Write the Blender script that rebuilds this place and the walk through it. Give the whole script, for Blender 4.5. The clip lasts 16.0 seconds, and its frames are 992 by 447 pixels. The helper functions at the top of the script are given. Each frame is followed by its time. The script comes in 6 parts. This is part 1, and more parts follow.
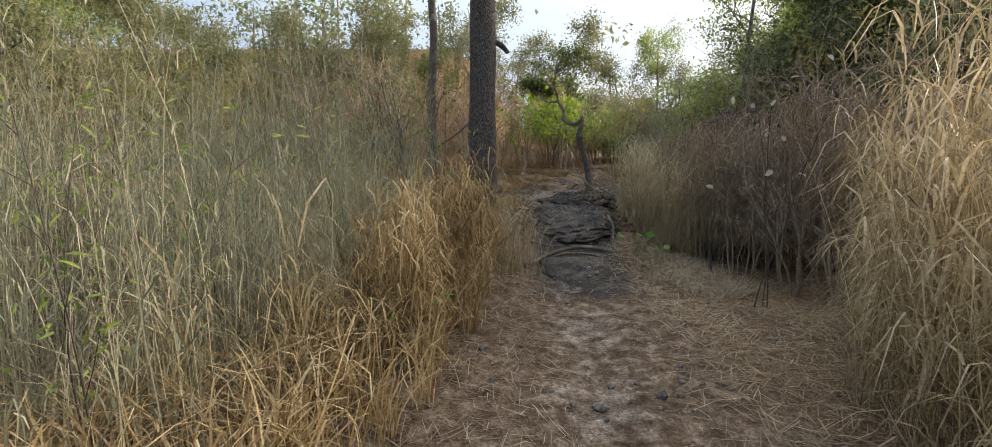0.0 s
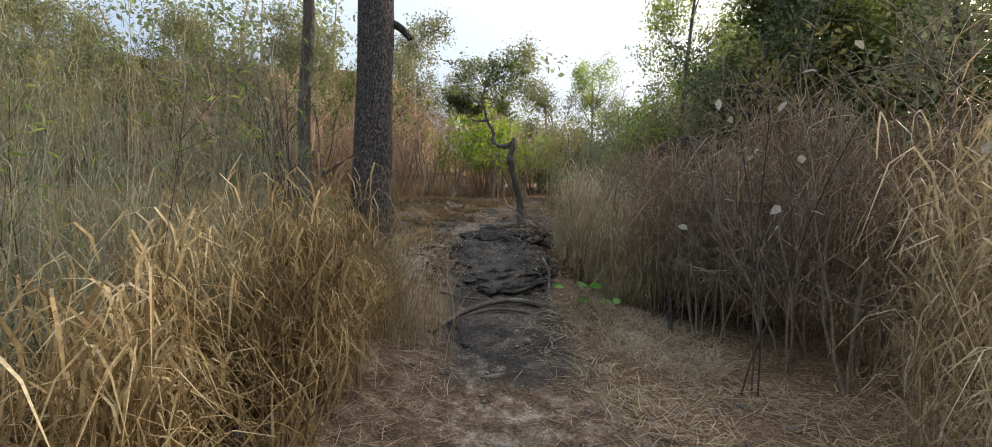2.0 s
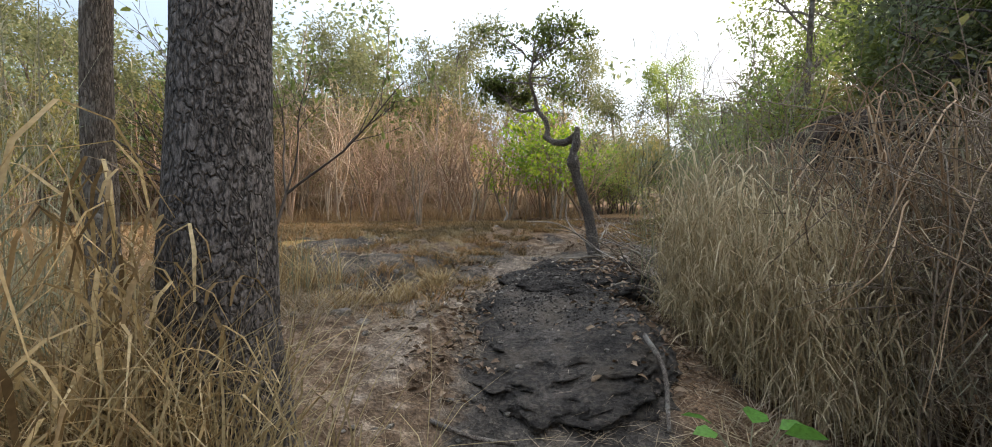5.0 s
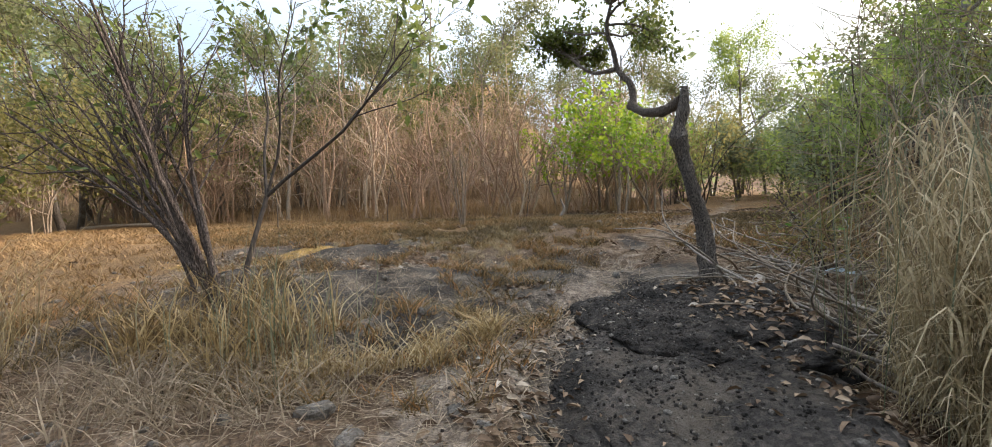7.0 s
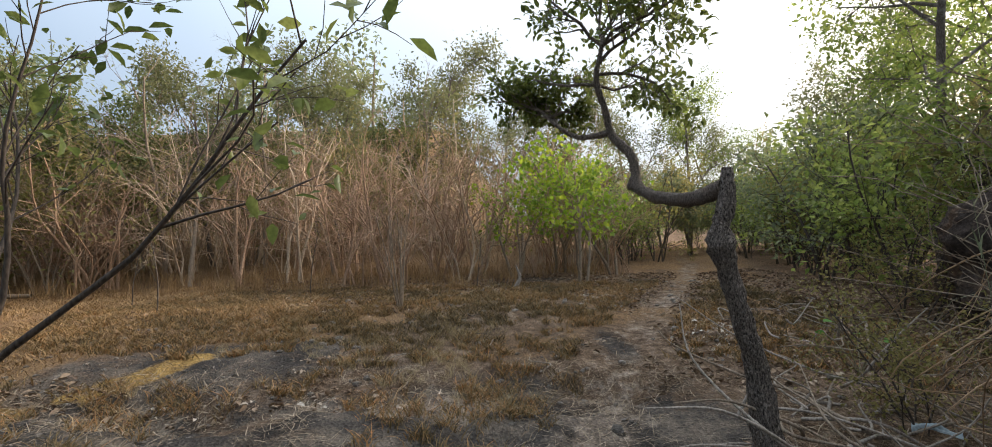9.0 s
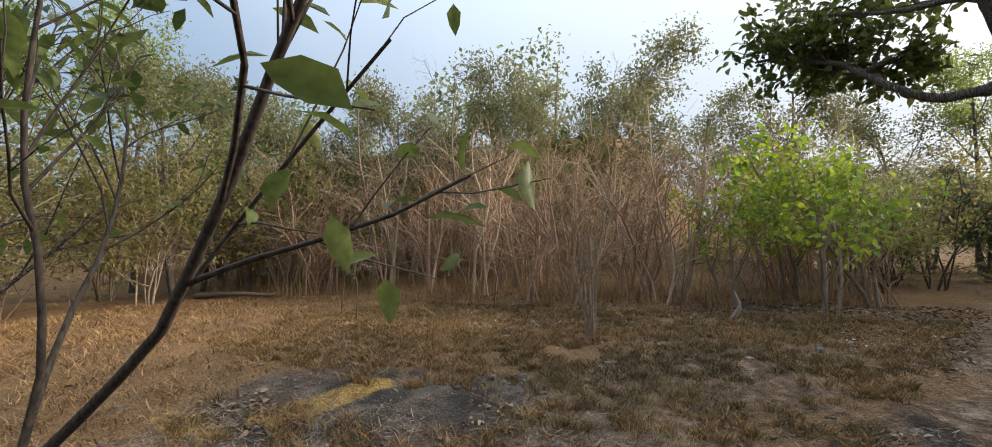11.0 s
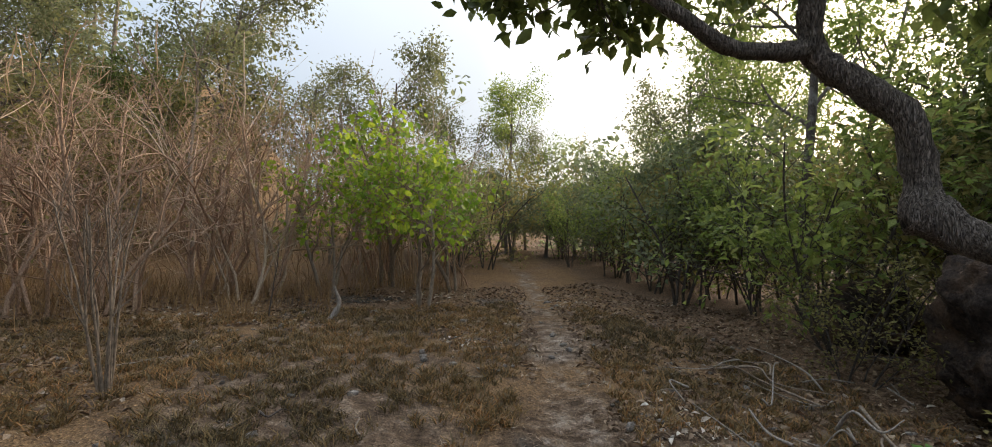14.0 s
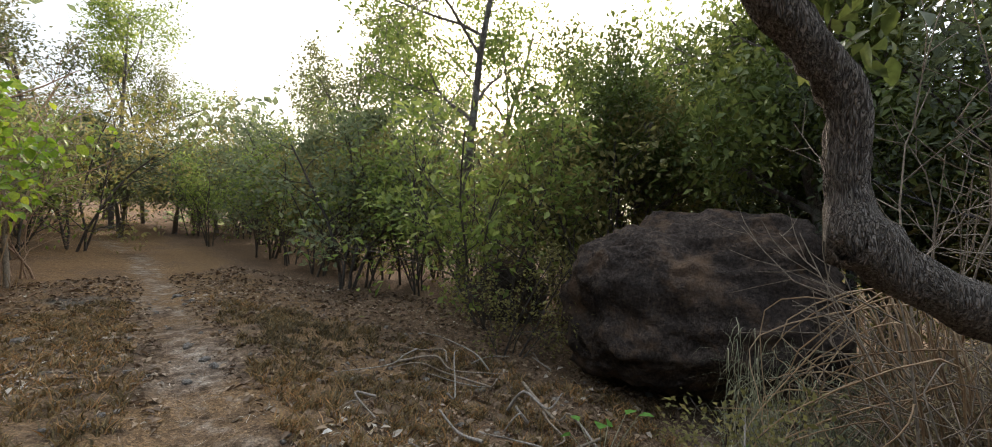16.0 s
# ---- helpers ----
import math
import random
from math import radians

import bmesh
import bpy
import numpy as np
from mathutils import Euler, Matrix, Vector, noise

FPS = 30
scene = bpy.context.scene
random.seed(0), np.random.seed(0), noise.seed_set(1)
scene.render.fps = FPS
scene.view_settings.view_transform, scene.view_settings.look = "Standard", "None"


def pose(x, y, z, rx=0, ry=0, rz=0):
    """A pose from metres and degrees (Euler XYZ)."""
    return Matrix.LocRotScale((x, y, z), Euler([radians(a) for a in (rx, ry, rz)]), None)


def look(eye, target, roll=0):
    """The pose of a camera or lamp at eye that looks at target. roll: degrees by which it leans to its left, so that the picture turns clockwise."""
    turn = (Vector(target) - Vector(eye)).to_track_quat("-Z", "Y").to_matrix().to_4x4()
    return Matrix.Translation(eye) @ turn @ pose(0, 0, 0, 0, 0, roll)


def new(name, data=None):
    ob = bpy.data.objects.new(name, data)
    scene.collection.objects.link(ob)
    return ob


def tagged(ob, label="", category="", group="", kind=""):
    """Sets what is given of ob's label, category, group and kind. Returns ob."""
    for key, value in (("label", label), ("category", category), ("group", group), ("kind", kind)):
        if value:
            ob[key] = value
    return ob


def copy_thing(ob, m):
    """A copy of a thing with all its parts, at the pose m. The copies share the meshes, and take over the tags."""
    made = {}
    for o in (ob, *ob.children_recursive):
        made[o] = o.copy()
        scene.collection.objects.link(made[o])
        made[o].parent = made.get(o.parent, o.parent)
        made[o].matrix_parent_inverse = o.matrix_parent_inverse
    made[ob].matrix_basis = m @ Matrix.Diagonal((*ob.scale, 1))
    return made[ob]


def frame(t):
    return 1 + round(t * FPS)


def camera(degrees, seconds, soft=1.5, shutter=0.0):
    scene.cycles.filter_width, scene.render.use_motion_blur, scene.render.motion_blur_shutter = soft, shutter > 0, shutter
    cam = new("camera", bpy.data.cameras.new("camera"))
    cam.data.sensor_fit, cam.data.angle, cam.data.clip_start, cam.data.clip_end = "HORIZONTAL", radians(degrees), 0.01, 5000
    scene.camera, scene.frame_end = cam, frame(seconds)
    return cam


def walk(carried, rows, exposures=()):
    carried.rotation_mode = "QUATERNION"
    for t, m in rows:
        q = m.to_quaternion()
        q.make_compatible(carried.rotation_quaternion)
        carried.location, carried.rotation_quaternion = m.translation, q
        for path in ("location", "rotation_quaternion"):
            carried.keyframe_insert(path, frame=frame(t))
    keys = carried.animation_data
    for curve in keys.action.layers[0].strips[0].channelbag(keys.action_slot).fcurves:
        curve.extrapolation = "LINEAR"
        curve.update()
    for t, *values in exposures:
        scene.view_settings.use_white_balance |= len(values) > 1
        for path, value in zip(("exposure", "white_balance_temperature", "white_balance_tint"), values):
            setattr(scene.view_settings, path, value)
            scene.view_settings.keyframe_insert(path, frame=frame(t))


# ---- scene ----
# camera and walk
cam = camera(93.0, 16.0, 0.9)
METRES, EYE, TILT, LEAN, TURN = 13.0, 1.6, -6.0, 0.0, 0.0
ROWS = [
    (0.0, 0.0, 0.0, 0.0, 0.0, 0.0, 0.0),
    (0.5, 0.0113, 0.0318, 0.0032, -6.15, 0.06, 0.21),
    (1.0, 0.0281, 0.0663, 0.0082, -4.31, 0.12, 0.07),
    (1.5, 0.0332, 0.1011, 0.0091, -4.73, 1.95, -0.61),
    (2.0, 0.0338, 0.1396, 0.0155, -7.67, 3.53, -0.52),
    (2.5, 0.043, 0.1743, 0.0136, -9.21, 2.04, 0.81),
    (3.0, 0.0517, 0.2115, 0.0188, -9.4, 1.6, 0.51),
    (3.5, 0.0553, 0.2511, 0.0298, -9.57, 1.64, 0.86),
    (4.0, 0.067, 0.2941, 0.0328, -7.7, 5.95, 2.36),
    (4.5, 0.0764, 0.3381, 0.0376, -3.06, 6.5, 1.55),
    (7.0, 0.0571, 0.5176, 0.0706, 6.26, 5.23, 0.96),
    (7.5, 0.0556, 0.5463, 0.0883, 7.68, 5.26, 1.22),
    (8.0, 0.0473, 0.5778, 0.1048, 5.79, 6.29, 1.3),
    (8.5, 0.0486, 0.6159, 0.1134, -2.69, 6.16, 1.9),
    (9.0, 0.0444, 0.6377, 0.1325, -0.31, 10.14, 1.72),
    (9.5, 0.0285, 0.658, 0.1418, 9.98, 13.96, 0.42),
    (12.0, 0.0142, 0.7749, 0.1618, 21.81, 7.32, -1.98),
    (12.5, 0.0235, 0.8028, 0.1617, 17.77, 5.45, -0.63),
    (13.0, 0.0265, 0.827, 0.1755, 15.34, 4.32, -1.67),
    (13.5, 0.0173, 0.8514, 0.1856, -2.57, 5.38, -0.28),
    (14.0, 0.021, 0.8637, 0.1911, -24.98, 8.21, 2.01),
    (14.5, 0.0346, 0.8799, 0.1938, -35.31, 9.52, 3.28),
    (15.0, 0.0456, 0.8955, 0.2015, -37.16, 8.82, 3.07),
    (15.5, 0.0493, 0.9063, 0.2003, -43.74, 5.74, 2.65),
    (16.0, 0.0528, 0.9261, 0.204, -65.54, 3.19, 3.45),
]
EXPOSURES = [(0.0, 0.75), (1.0, 0.8), (1.5, 0.85), (2.0, 0.75), (2.5, 0.95), (3.0, 1.15), (3.7, 1.35), (4.5, 1.05), (7.0, 1.2), (7.5, 0.75), (8.0, 0.65), (9.0, 0.7), (9.5, 0.5), (12.0, 0.6), (12.5, 0.65), (13.0, 0.5), (14.0, 0.4), (15.0, 0.45), (15.5, 0.8), (16.0, 0.8)]
walk(cam, [(t, pose(0, 0, EYE, TILT, LEAN, TURN) @ pose(METRES * x, METRES * y, METRES * z, 90 + pitch, roll, yaw)) for t, x, y, z, yaw, pitch, roll in ROWS], EXPOSURES)

# sky and sun: a hazy afternoon, the sun low ahead and to the right of the walk
SUN_AZ, SUN_EL = radians(66.7), radians(21.6)
world = bpy.data.worlds.new("world")
scene.world = world
world.use_nodes = True
wn, wl = world.node_tree.nodes, world.node_tree.links
wn.clear()
sky = wn.new("ShaderNodeTexSky")
sky.sky_type, sky.sun_disc = "NISHITA", False
sky.sun_elevation, sky.sun_rotation = SUN_EL, SUN_AZ
sky.air_density, sky.dust_density, sky.ozone_density = 1.0, 4.0, 1.0
bg_sky, bg_haze, add_bg, wout = wn.new("ShaderNodeBackground"), wn.new("ShaderNodeBackground"), wn.new("ShaderNodeAddShader"), wn.new("ShaderNodeOutputWorld")
bg_sky.inputs["Strength"].default_value = 0.035
# the haze brightens from the horizon to the zenith, as under a veiled sky
coord, split, climb, veil = wn.new("ShaderNodeTexCoord"), wn.new("ShaderNodeSeparateXYZ"), wn.new("ShaderNodeMath"), wn.new("ShaderNodeMath")
wl.new(coord.outputs["Generated"], split.inputs[0])
climb.operation, climb.inputs[1].default_value, climb.use_clamp = "POWER", 1.9, True
wl.new(split.outputs["Z"], climb.inputs[0])
veil.operation, veil.inputs[1].default_value, veil.inputs[2].default_value = "MULTIPLY_ADD", 1.6, 0.5
wl.new(climb.outputs[0], veil.inputs[0])
wl.new(veil.outputs[0], bg_haze.inputs["Strength"])
# the veil is blue away from the sun and white about it
toward, half, glow, cloud = wn.new("ShaderNodeVectorMath"), wn.new("ShaderNodeMath"), wn.new("ShaderNodeValToRGB"), wn.new("ShaderNodeTexNoise")
toward.operation, toward.inputs[1].default_value = "DOT_PRODUCT", (math.sin(SUN_AZ) * math.cos(SUN_EL), math.cos(SUN_AZ) * math.cos(SUN_EL), math.sin(SUN_EL))
wl.new(coord.outputs["Generated"], toward.inputs[0])
half.operation, half.inputs[1].default_value, half.inputs[2].default_value = "MULTIPLY_ADD", 0.5, 0.5
wl.new(toward.outputs["Value"], half.inputs[0])
wl.new(half.outputs[0], glow.inputs["Fac"])
for _ in range(3):
    glow.color_ramp.elements.new(0.5)
for e, (p, c) in zip(glow.color_ramp.elements, ((0.0, (0.42, 0.52, 0.66)), (0.30, (0.28, 0.38, 0.52)), (0.62, (0.58, 0.68, 0.80)), (0.88, (0.80, 0.84, 0.88)), (1.0, (1.7, 1.6, 1.45)))):
    e.position, e.color = p, (*c, 1)
cloud.inputs["Scale"].default_value, cloud.inputs["Detail"].default_value = 2.6, 5.0
wl.new(coord.outputs["Generated"], cloud.inputs["Vector"])
puff, drift = wn.new("ShaderNodeMath"), wn.new("ShaderNodeMix")
puff.operation, puff.inputs[1].default_value, puff.inputs[2].default_value = "MULTIPLY_ADD", 1.1, -0.36
wl.new(cloud.outputs["Fac"], puff.inputs[0])
drift.data_type, drift.clamp_factor = "RGBA", True
wl.new(puff.outputs[0], drift.inputs["Factor"])
wl.new(glow.outputs["Color"], drift.inputs["A"])
drift.inputs["B"].default_value = (0.62, 0.67, 0.73, 1)
wl.new(drift.outputs["Result"], bg_haze.inputs["Color"])
wl.new(sky.outputs["Color"], bg_sky.inputs["Color"])
wl.new(bg_sky.outputs[0], add_bg.inputs[0])
wl.new(bg_haze.outputs[0], add_bg.inputs[1])
wl.new(add_bg.outputs[0], wout.inputs["Surface"])
sun_dir = Vector((math.sin(SUN_AZ) * math.cos(SUN_EL), math.cos(SUN_AZ) * math.cos(SUN_EL), math.sin(SUN_EL)))
sun = new("sun", bpy.data.lights.new("sun", "SUN"))
sun.data.energy, sun.data.angle, sun.data.color = 5.0, radians(7), (1.0, 0.885, 0.76)
sun.matrix_world = look(sun_dir * 60, (0, 0, 0))

# ---------------------------------------------------------------- materials
def nodes_of(name):
    m = bpy.data.materials.new(name)
    m.use_nodes = True
    n, l = m.node_tree.nodes, m.node_tree.links
    return m, n, l, n["Principled BSDF"], n["Material Output"]


def ramp(n, stops):
    r = n.new("ShaderNodeValToRGB")
    while len(r.color_ramp.elements) < len(stops):
        r.color_ramp.elements.new(0.5)
    for e, (p, c) in zip(r.color_ramp.elements, stops):
        e.position, e.color = p, (*c, 1)
    return r


def noise_node(n, l, scale, detail=4.0, rough=0.55, vec=None):
    t = n.new("ShaderNodeTexNoise")
    t.inputs["Scale"].default_value, t.inputs["Detail"].default_value, t.inputs["Roughness"].default_value = scale, detail, rough
    if vec is not None:
        l.new(vec, t.inputs["Vector"])
    return t


def mix_rgb(n, l, a, b, fac, blend="MIX"):
    m = n.new("ShaderNodeMix")
    m.data_type, m.blend_type = "RGBA", blend
    for sock, v in ((m.inputs["Factor"], fac), (m.inputs["A"], a), (m.inputs["B"], b)):
        if isinstance(v, (int, float)):
            sock.default_value = v
        elif isinstance(v, tuple):
            sock.default_value = (*v, 1)
        else:
            l.new(v, sock)
    return m.outputs["Result"]


def blade_material(name, stops, translucent=0.3, rough=0.6, patch=0.5):
    """Thin plant matter: a colour of its own for each blade or leaf, with patches over the stand and faint veins."""
    m, n, l, bsdf, out = nodes_of(name)
    geo = n.new("ShaderNodeNewGeometry")
    big = noise_node(n, l, patch, 3.0, 0.6, geo.outputs["Position"])
    mixed = n.new("ShaderNodeMath")
    mixed.operation = "MULTIPLY_ADD"
    l.new(geo.outputs["Random Per Island"], mixed.inputs[0])
    mixed.inputs[1].default_value = 0.62
    shift = n.new("ShaderNodeMath")
    shift.operation = "MULTIPLY_ADD"
    l.new(big.outputs["Fac"], shift.inputs[0])
    shift.inputs[1].default_value, shift.inputs[2].default_value = 1.1, -0.36
    l.new(shift.outputs[0], mixed.inputs[2])
    r = ramp(n, stops)
    l.new(mixed.outputs[0], r.inputs["Fac"])
    fine = noise_node(n, l, 60.0, 2.0, 0.5, geo.outputs["Position"])
    fr = ramp(n, [(0.3, (0.72, 0.70, 0.66)), (0.7, (1.12, 1.1, 1.08))])
    l.new(fine.outputs["Fac"], fr.inputs["Fac"])
    col = mix_rgb(n, l, r.outputs["Color"], fr.outputs["Color"], 1.0, "MULTIPLY")
    l.new(col, bsdf.inputs["Base Color"])
    bsdf.inputs["Roughness"].default_value = rough
    bsdf.inputs["Specular IOR Level"].default_value = 0.25
    if translucent > 0:
        tr, mx = n.new("ShaderNodeBsdfTranslucent"), n.new("ShaderNodeMixShader")
        l.new(col, tr.inputs["Color"])
        mx.inputs["Fac"].default_value = translucent
        l.new(bsdf.outputs[0], mx.inputs[1])
        l.new(tr.outputs[0], mx.inputs[2])
        l.new(mx.outputs[0], out.inputs["Surface"])
    return m


def bark_material(name, dark, light, scale=9.0, stretch=0.3, bump=0.6, lichen=None, cracks=True):
    m, n, l, bsdf, out = nodes_of(name)
    tc, mp = n.new("ShaderNodeTexCoord"), n.new("ShaderNodeMapping")
    mp.inputs["Scale"].default_value = (1, 1, stretch)
    l.new(tc.outputs["Object"], mp.inputs["Vector"])
    vor = n.new("ShaderNodeTexVoronoi")
    vor.feature = "DISTANCE_TO_EDGE"
    vor.inputs["Scale"].default_value = scale * 3
    warp = noise_node(n, l, scale, 3.0, 0.6, mp.outputs["Vector"])
    wv = n.new("ShaderNodeMix")
    wv.data_type = "VECTOR"
    wv.inputs["Factor"].default_value = 0.18
    l.new(mp.outputs["Vector"], wv.inputs["A"])
    l.new(warp.outputs["Color"], wv.inputs["B"])
    l.new(wv.outputs["Result"], vor.inputs["Vector"])
    fine = noise_node(n, l, scale * 7, 6.0, 0.7, mp.outputs["Vector"])
    r = ramp(n, [(0.36, dark), (0.68, light)])
    l.new(fine.outputs["Fac"], r.inputs["Fac"])
    col = r.outputs["Color"]
    if cracks:
        er = ramp(n, [(0.0, (0.42, 0.40, 0.39)), (0.14, (1, 1, 1))])
        l.new(vor.outputs["Distance"], er.inputs["Fac"])
        col = mix_rgb(n, l, col, er.outputs["Color"], 0.85, "MULTIPLY")
    if lichen:
        sp = noise_node(n, l, 3.5, 5.0, 0.65, tc.outputs["Object"])
        sr = ramp(n, [(0.52, (0, 0, 0)), (0.66, (1, 1, 1))])
        l.new(sp.outputs["Fac"], sr.inputs["Fac"])
        col = mix_rgb(n, l, col, lichen, sr.outputs["Color"])
    l.new(col, bsdf.inputs["Base Color"])
    bsdf.inputs["Roughness"].default_value = 0.85
    bsdf.inputs["Specular IOR Level"].default_value = 0.2
    h = n.new("ShaderNodeMath")
    h.operation = "MULTIPLY_ADD"
    l.new(fine.outputs["Fac"], h.inputs[0])
    h.inputs[1].default_value = 0.5
    if cracks:
        cl = n.new("ShaderNodeMath")
        cl.operation = "MINIMUM"
        cl.inputs[1].default_value = 0.2
        l.new(vor.outputs["Distance"], cl.inputs[0])
        sc = n.new("ShaderNodeMath")
        sc.operation = "MULTIPLY"
        sc.inputs[1].default_value = 5.0
        l.new(cl.outputs[0], sc.inputs[0])
        l.new(sc.outputs[0], h.inputs[2])
    b = n.new("ShaderNodeBump")
    b.inputs["Strength"].default_value, b.inputs["Distance"].default_value = bump, 0.012
    l.new(h.outputs[0], b.inputs["Height"])
    l.new(b.outputs[0], bsdf.inputs["Normal"])
    return m


def rock_material(name, dark, light, ochre=None, scale=2.0, bedding=7.0):
    m, n, l, bsdf, out = nodes_of(name)
    geo = n.new("ShaderNodeNewGeometry")
    big = noise_node(n, l, scale, 6.0, 0.62, geo.outputs["Position"])
    mp = n.new("ShaderNodeMapping")
    mp.inputs["Scale"].default_value = (1.6, 1.6, bedding)
    l.new(geo.outputs["Position"], mp.inputs["Vector"])
    strata = noise_node(n, l, 2.2, 6.0, 0.65, mp.outputs["Vector"])
    fine = noise_node(n, l, 26.0, 6.0, 0.75, geo.outputs["Position"])
    r = ramp(n, [(0.30, dark), (0.58, tuple((a + b) / 2 for a, b in zip(dark, light))), (0.74, light)])
    l.new(big.outputs["Fac"], r.inputs["Fac"])
    fr = ramp(n, [(0.25, (0.45, 0.44, 0.43)), (0.55, (1, 1, 1)), (0.8, (1.9, 1.85, 1.75))])
    l.new(fine.outputs["Fac"], fr.inputs["Fac"])
    col = mix_rgb(n, l, r.outputs["Color"], fr.outputs["Color"], 1.0, "MULTIPLY")
    sr = ramp(n, [(0.35, (0.6, 0.58, 0.56)), (0.65, (1.25, 1.2, 1.15))])
    l.new(strata.outputs["Fac"], sr.inputs["Fac"])
    col = mix_rgb(n, l, col, sr.outputs["Color"], 0.45, "MULTIPLY")
    grit = n.new("ShaderNodeTexVoronoi")
    grit.inputs["Scale"].default_value = 44.0
    l.new(geo.outputs["Position"], grit.inputs["Vector"])
    gr = ramp(n, [(0.0, (0.5, 0.48, 0.47)), (0.6, (1.0, 0.98, 0.96)), (0.93, (1.4, 1.3, 1.2)), (1.0, (4.0, 3.6, 3.2))])
    l.new(grit.outputs["Color"], gr.inputs["Fac"])
    col = mix_rgb(n, l, col, gr.outputs["Color"], 0.85, "MULTIPLY")
    if ochre:
        oc = noise_node(n, l, 1.9, 6.0, 0.7, geo.outputs["Position"])
        orr = ramp(n, [(0.50, (0, 0, 0)), (0.72, (0.85, 0.85, 0.85))])
        l.new(oc.outputs["Fac"], orr.inputs["Fac"])
        col = mix_rgb(n, l, col, ochre, orr.outputs["Color"])
    l.new(col, bsdf.inputs["Base Color"])
    bsdf.inputs["Roughness"].default_value = 0.92
    bsdf.inputs["Specular IOR Level"].default_value = 0.1
    h = n.new("ShaderNodeMath")
    h.operation = "ADD"
    l.new(fine.outputs["Fac"], h.inputs[0])
    l.new(strata.outputs["Fac"], h.inputs[1])
    b = n.new("ShaderNodeBump")
    b.inputs["Strength"].default_value, b.inputs["Distance"].default_value = 1.0, 0.05
    l.new(h.outputs[0], b.inputs["Height"])
    l.new(b.outputs[0], bsdf.inputs["Normal"])
    return m


def ground_material():
    """Dry earth; the masks sand, rock, straw and litter on the mesh say what lies where; straw also paints sunlit
    patches by the trail.
    """
    m, n, l, bsdf, out = nodes_of("dry_earth")
    geo = n.new("ShaderNodeNewGeometry")
    P = geo.outputs["Position"]
    big = noise_node(n, l, 0.8, 5.0, 0.6, P)
    mid = noise_node(n, l, 6.0, 6.0, 0.65, P)
    fine = noise_node(n, l, 60.0, 6.0, 0.75, P)

    def attr(name):
        a = n.new("ShaderNodeAttribute")
        a.attribute_name = name
        return a.outputs["Fac"]

    def breakup(mask, amount=0.9):
        """The mask with a ragged edge."""
        a = n.new("ShaderNodeMath")
        a.operation = "MULTIPLY_ADD"
        l.new(mid.outputs["Fac"], a.inputs[0])
        a.inputs[1].default_value = amount
        s = n.new("ShaderNodeMath")
        s.operation = "ADD"
        s.inputs[1].default_value = -amount * 0.5
        l.new(mask, s.inputs[0])
        l.new(s.outputs[0], a.inputs[2])
        r = ramp(n, [(0.36, (0, 0, 0)), (0.62, (1, 1, 1))])
        l.new(a.outputs[0], r.inputs["Fac"])
        return r.outputs["Color"]

    earth = ramp(n, [(0.32, (0.06, 0.042, 0.029)), (0.50, (0.13, 0.09, 0.062)), (0.68, (0.26, 0.20, 0.152))])
    l.new(mid.outputs["Fac"], earth.inputs["Fac"])
    straw = ramp(n, [(0.3, (0.10, 0.06, 0.034)), (0.55, (0.20, 0.128, 0.07)), (0.75, (0.33, 0.225, 0.13))])
    l.new(fine.outputs["Fac"], straw.inputs["Fac"])
    sand = ramp(n, [(0.3, (0.12, 0.094, 0.073)), (0.5, (0.20, 0.16, 0.13)), (0.7, (0.36, 0.305, 0.255))])
    l.new(mid.outputs["Fac"], sand.inputs["Fac"])
    slow = noise_node(n, l, 1.7, 7.0, 0.6, P)
    rock = ramp(n, [(0.34, (0.032, 0.029, 0.027)), (0.50, (0.068, 0.06, 0.054)), (0.62, (0.14, 0.117, 0.096)), (0.74, (0.25, 0.205, 0.165))])
    l.new(slow.outputs["Fac"], rock.inputs["Fac"])
    litter = ramp(n, [(0.35, (0.08, 0.05, 0.033)), (0.55, (0.18, 0.12, 0.078)), (0.75, (0.32, 0.235, 0.165))])
    l.new(fine.outputs["Fac"], litter.inputs["Fac"])
    ochre = ramp(n, [(0.35, (0.16, 0.10, 0.04)), (0.6, (0.34, 0.22, 0.08))])
    l.new(mid.outputs["Fac"], ochre.inputs["Fac"])
    col = earth.outputs["Color"]
    for layer, mask in ((litter, "litter"), (straw, "straw"), (rock, "rock"), (ochre, "ochre"), (sand, "sand")):
        col = mix_rgb(n, l, col, layer.outputs["Color"], breakup(attr(mask)))
    fr = ramp(n, [(0.25, (0.55, 0.54, 0.53)), (0.5, (1, 1, 1)), (0.78, (1.45, 1.42, 1.38))])
    l.new(fine.outputs["Fac"], fr.inputs["Fac"])
    col = mix_rgb(n, l, col, fr.outputs["Color"], 0.8, "MULTIPLY")
    grit = n.new("ShaderNodeTexVoronoi")
    grit.inputs["Scale"].default_value, grit.inputs["Randomness"].default_value = 46.0, 1.0
    l.new(P, grit.inputs["Vector"])
    gr = ramp(n, [(0.0, (0.42, 0.40, 0.39)), (0.45, (0.92, 0.90, 0.88)), (0.85, (1.25, 1.2, 1.12)), (1.0, (2.1, 2.0, 1.85))])
    l.new(grit.outputs["Color"], gr.inputs["Fac"])
    col = mix_rgb(n, l, col, gr.outputs["Color"], 0.75, "MULTIPLY")
    chips = n.new("ShaderNodeTexVoronoi")
    chips.inputs["Scale"].default_value = 130.0
    l.new(P, chips.inputs["Vector"])
    cr = ramp(n, [(0.0, (0.5, 0.48, 0.46)), (0.6, (1.0, 1.0, 1.0)), (1.0, (1.5, 1.45, 1.35))])
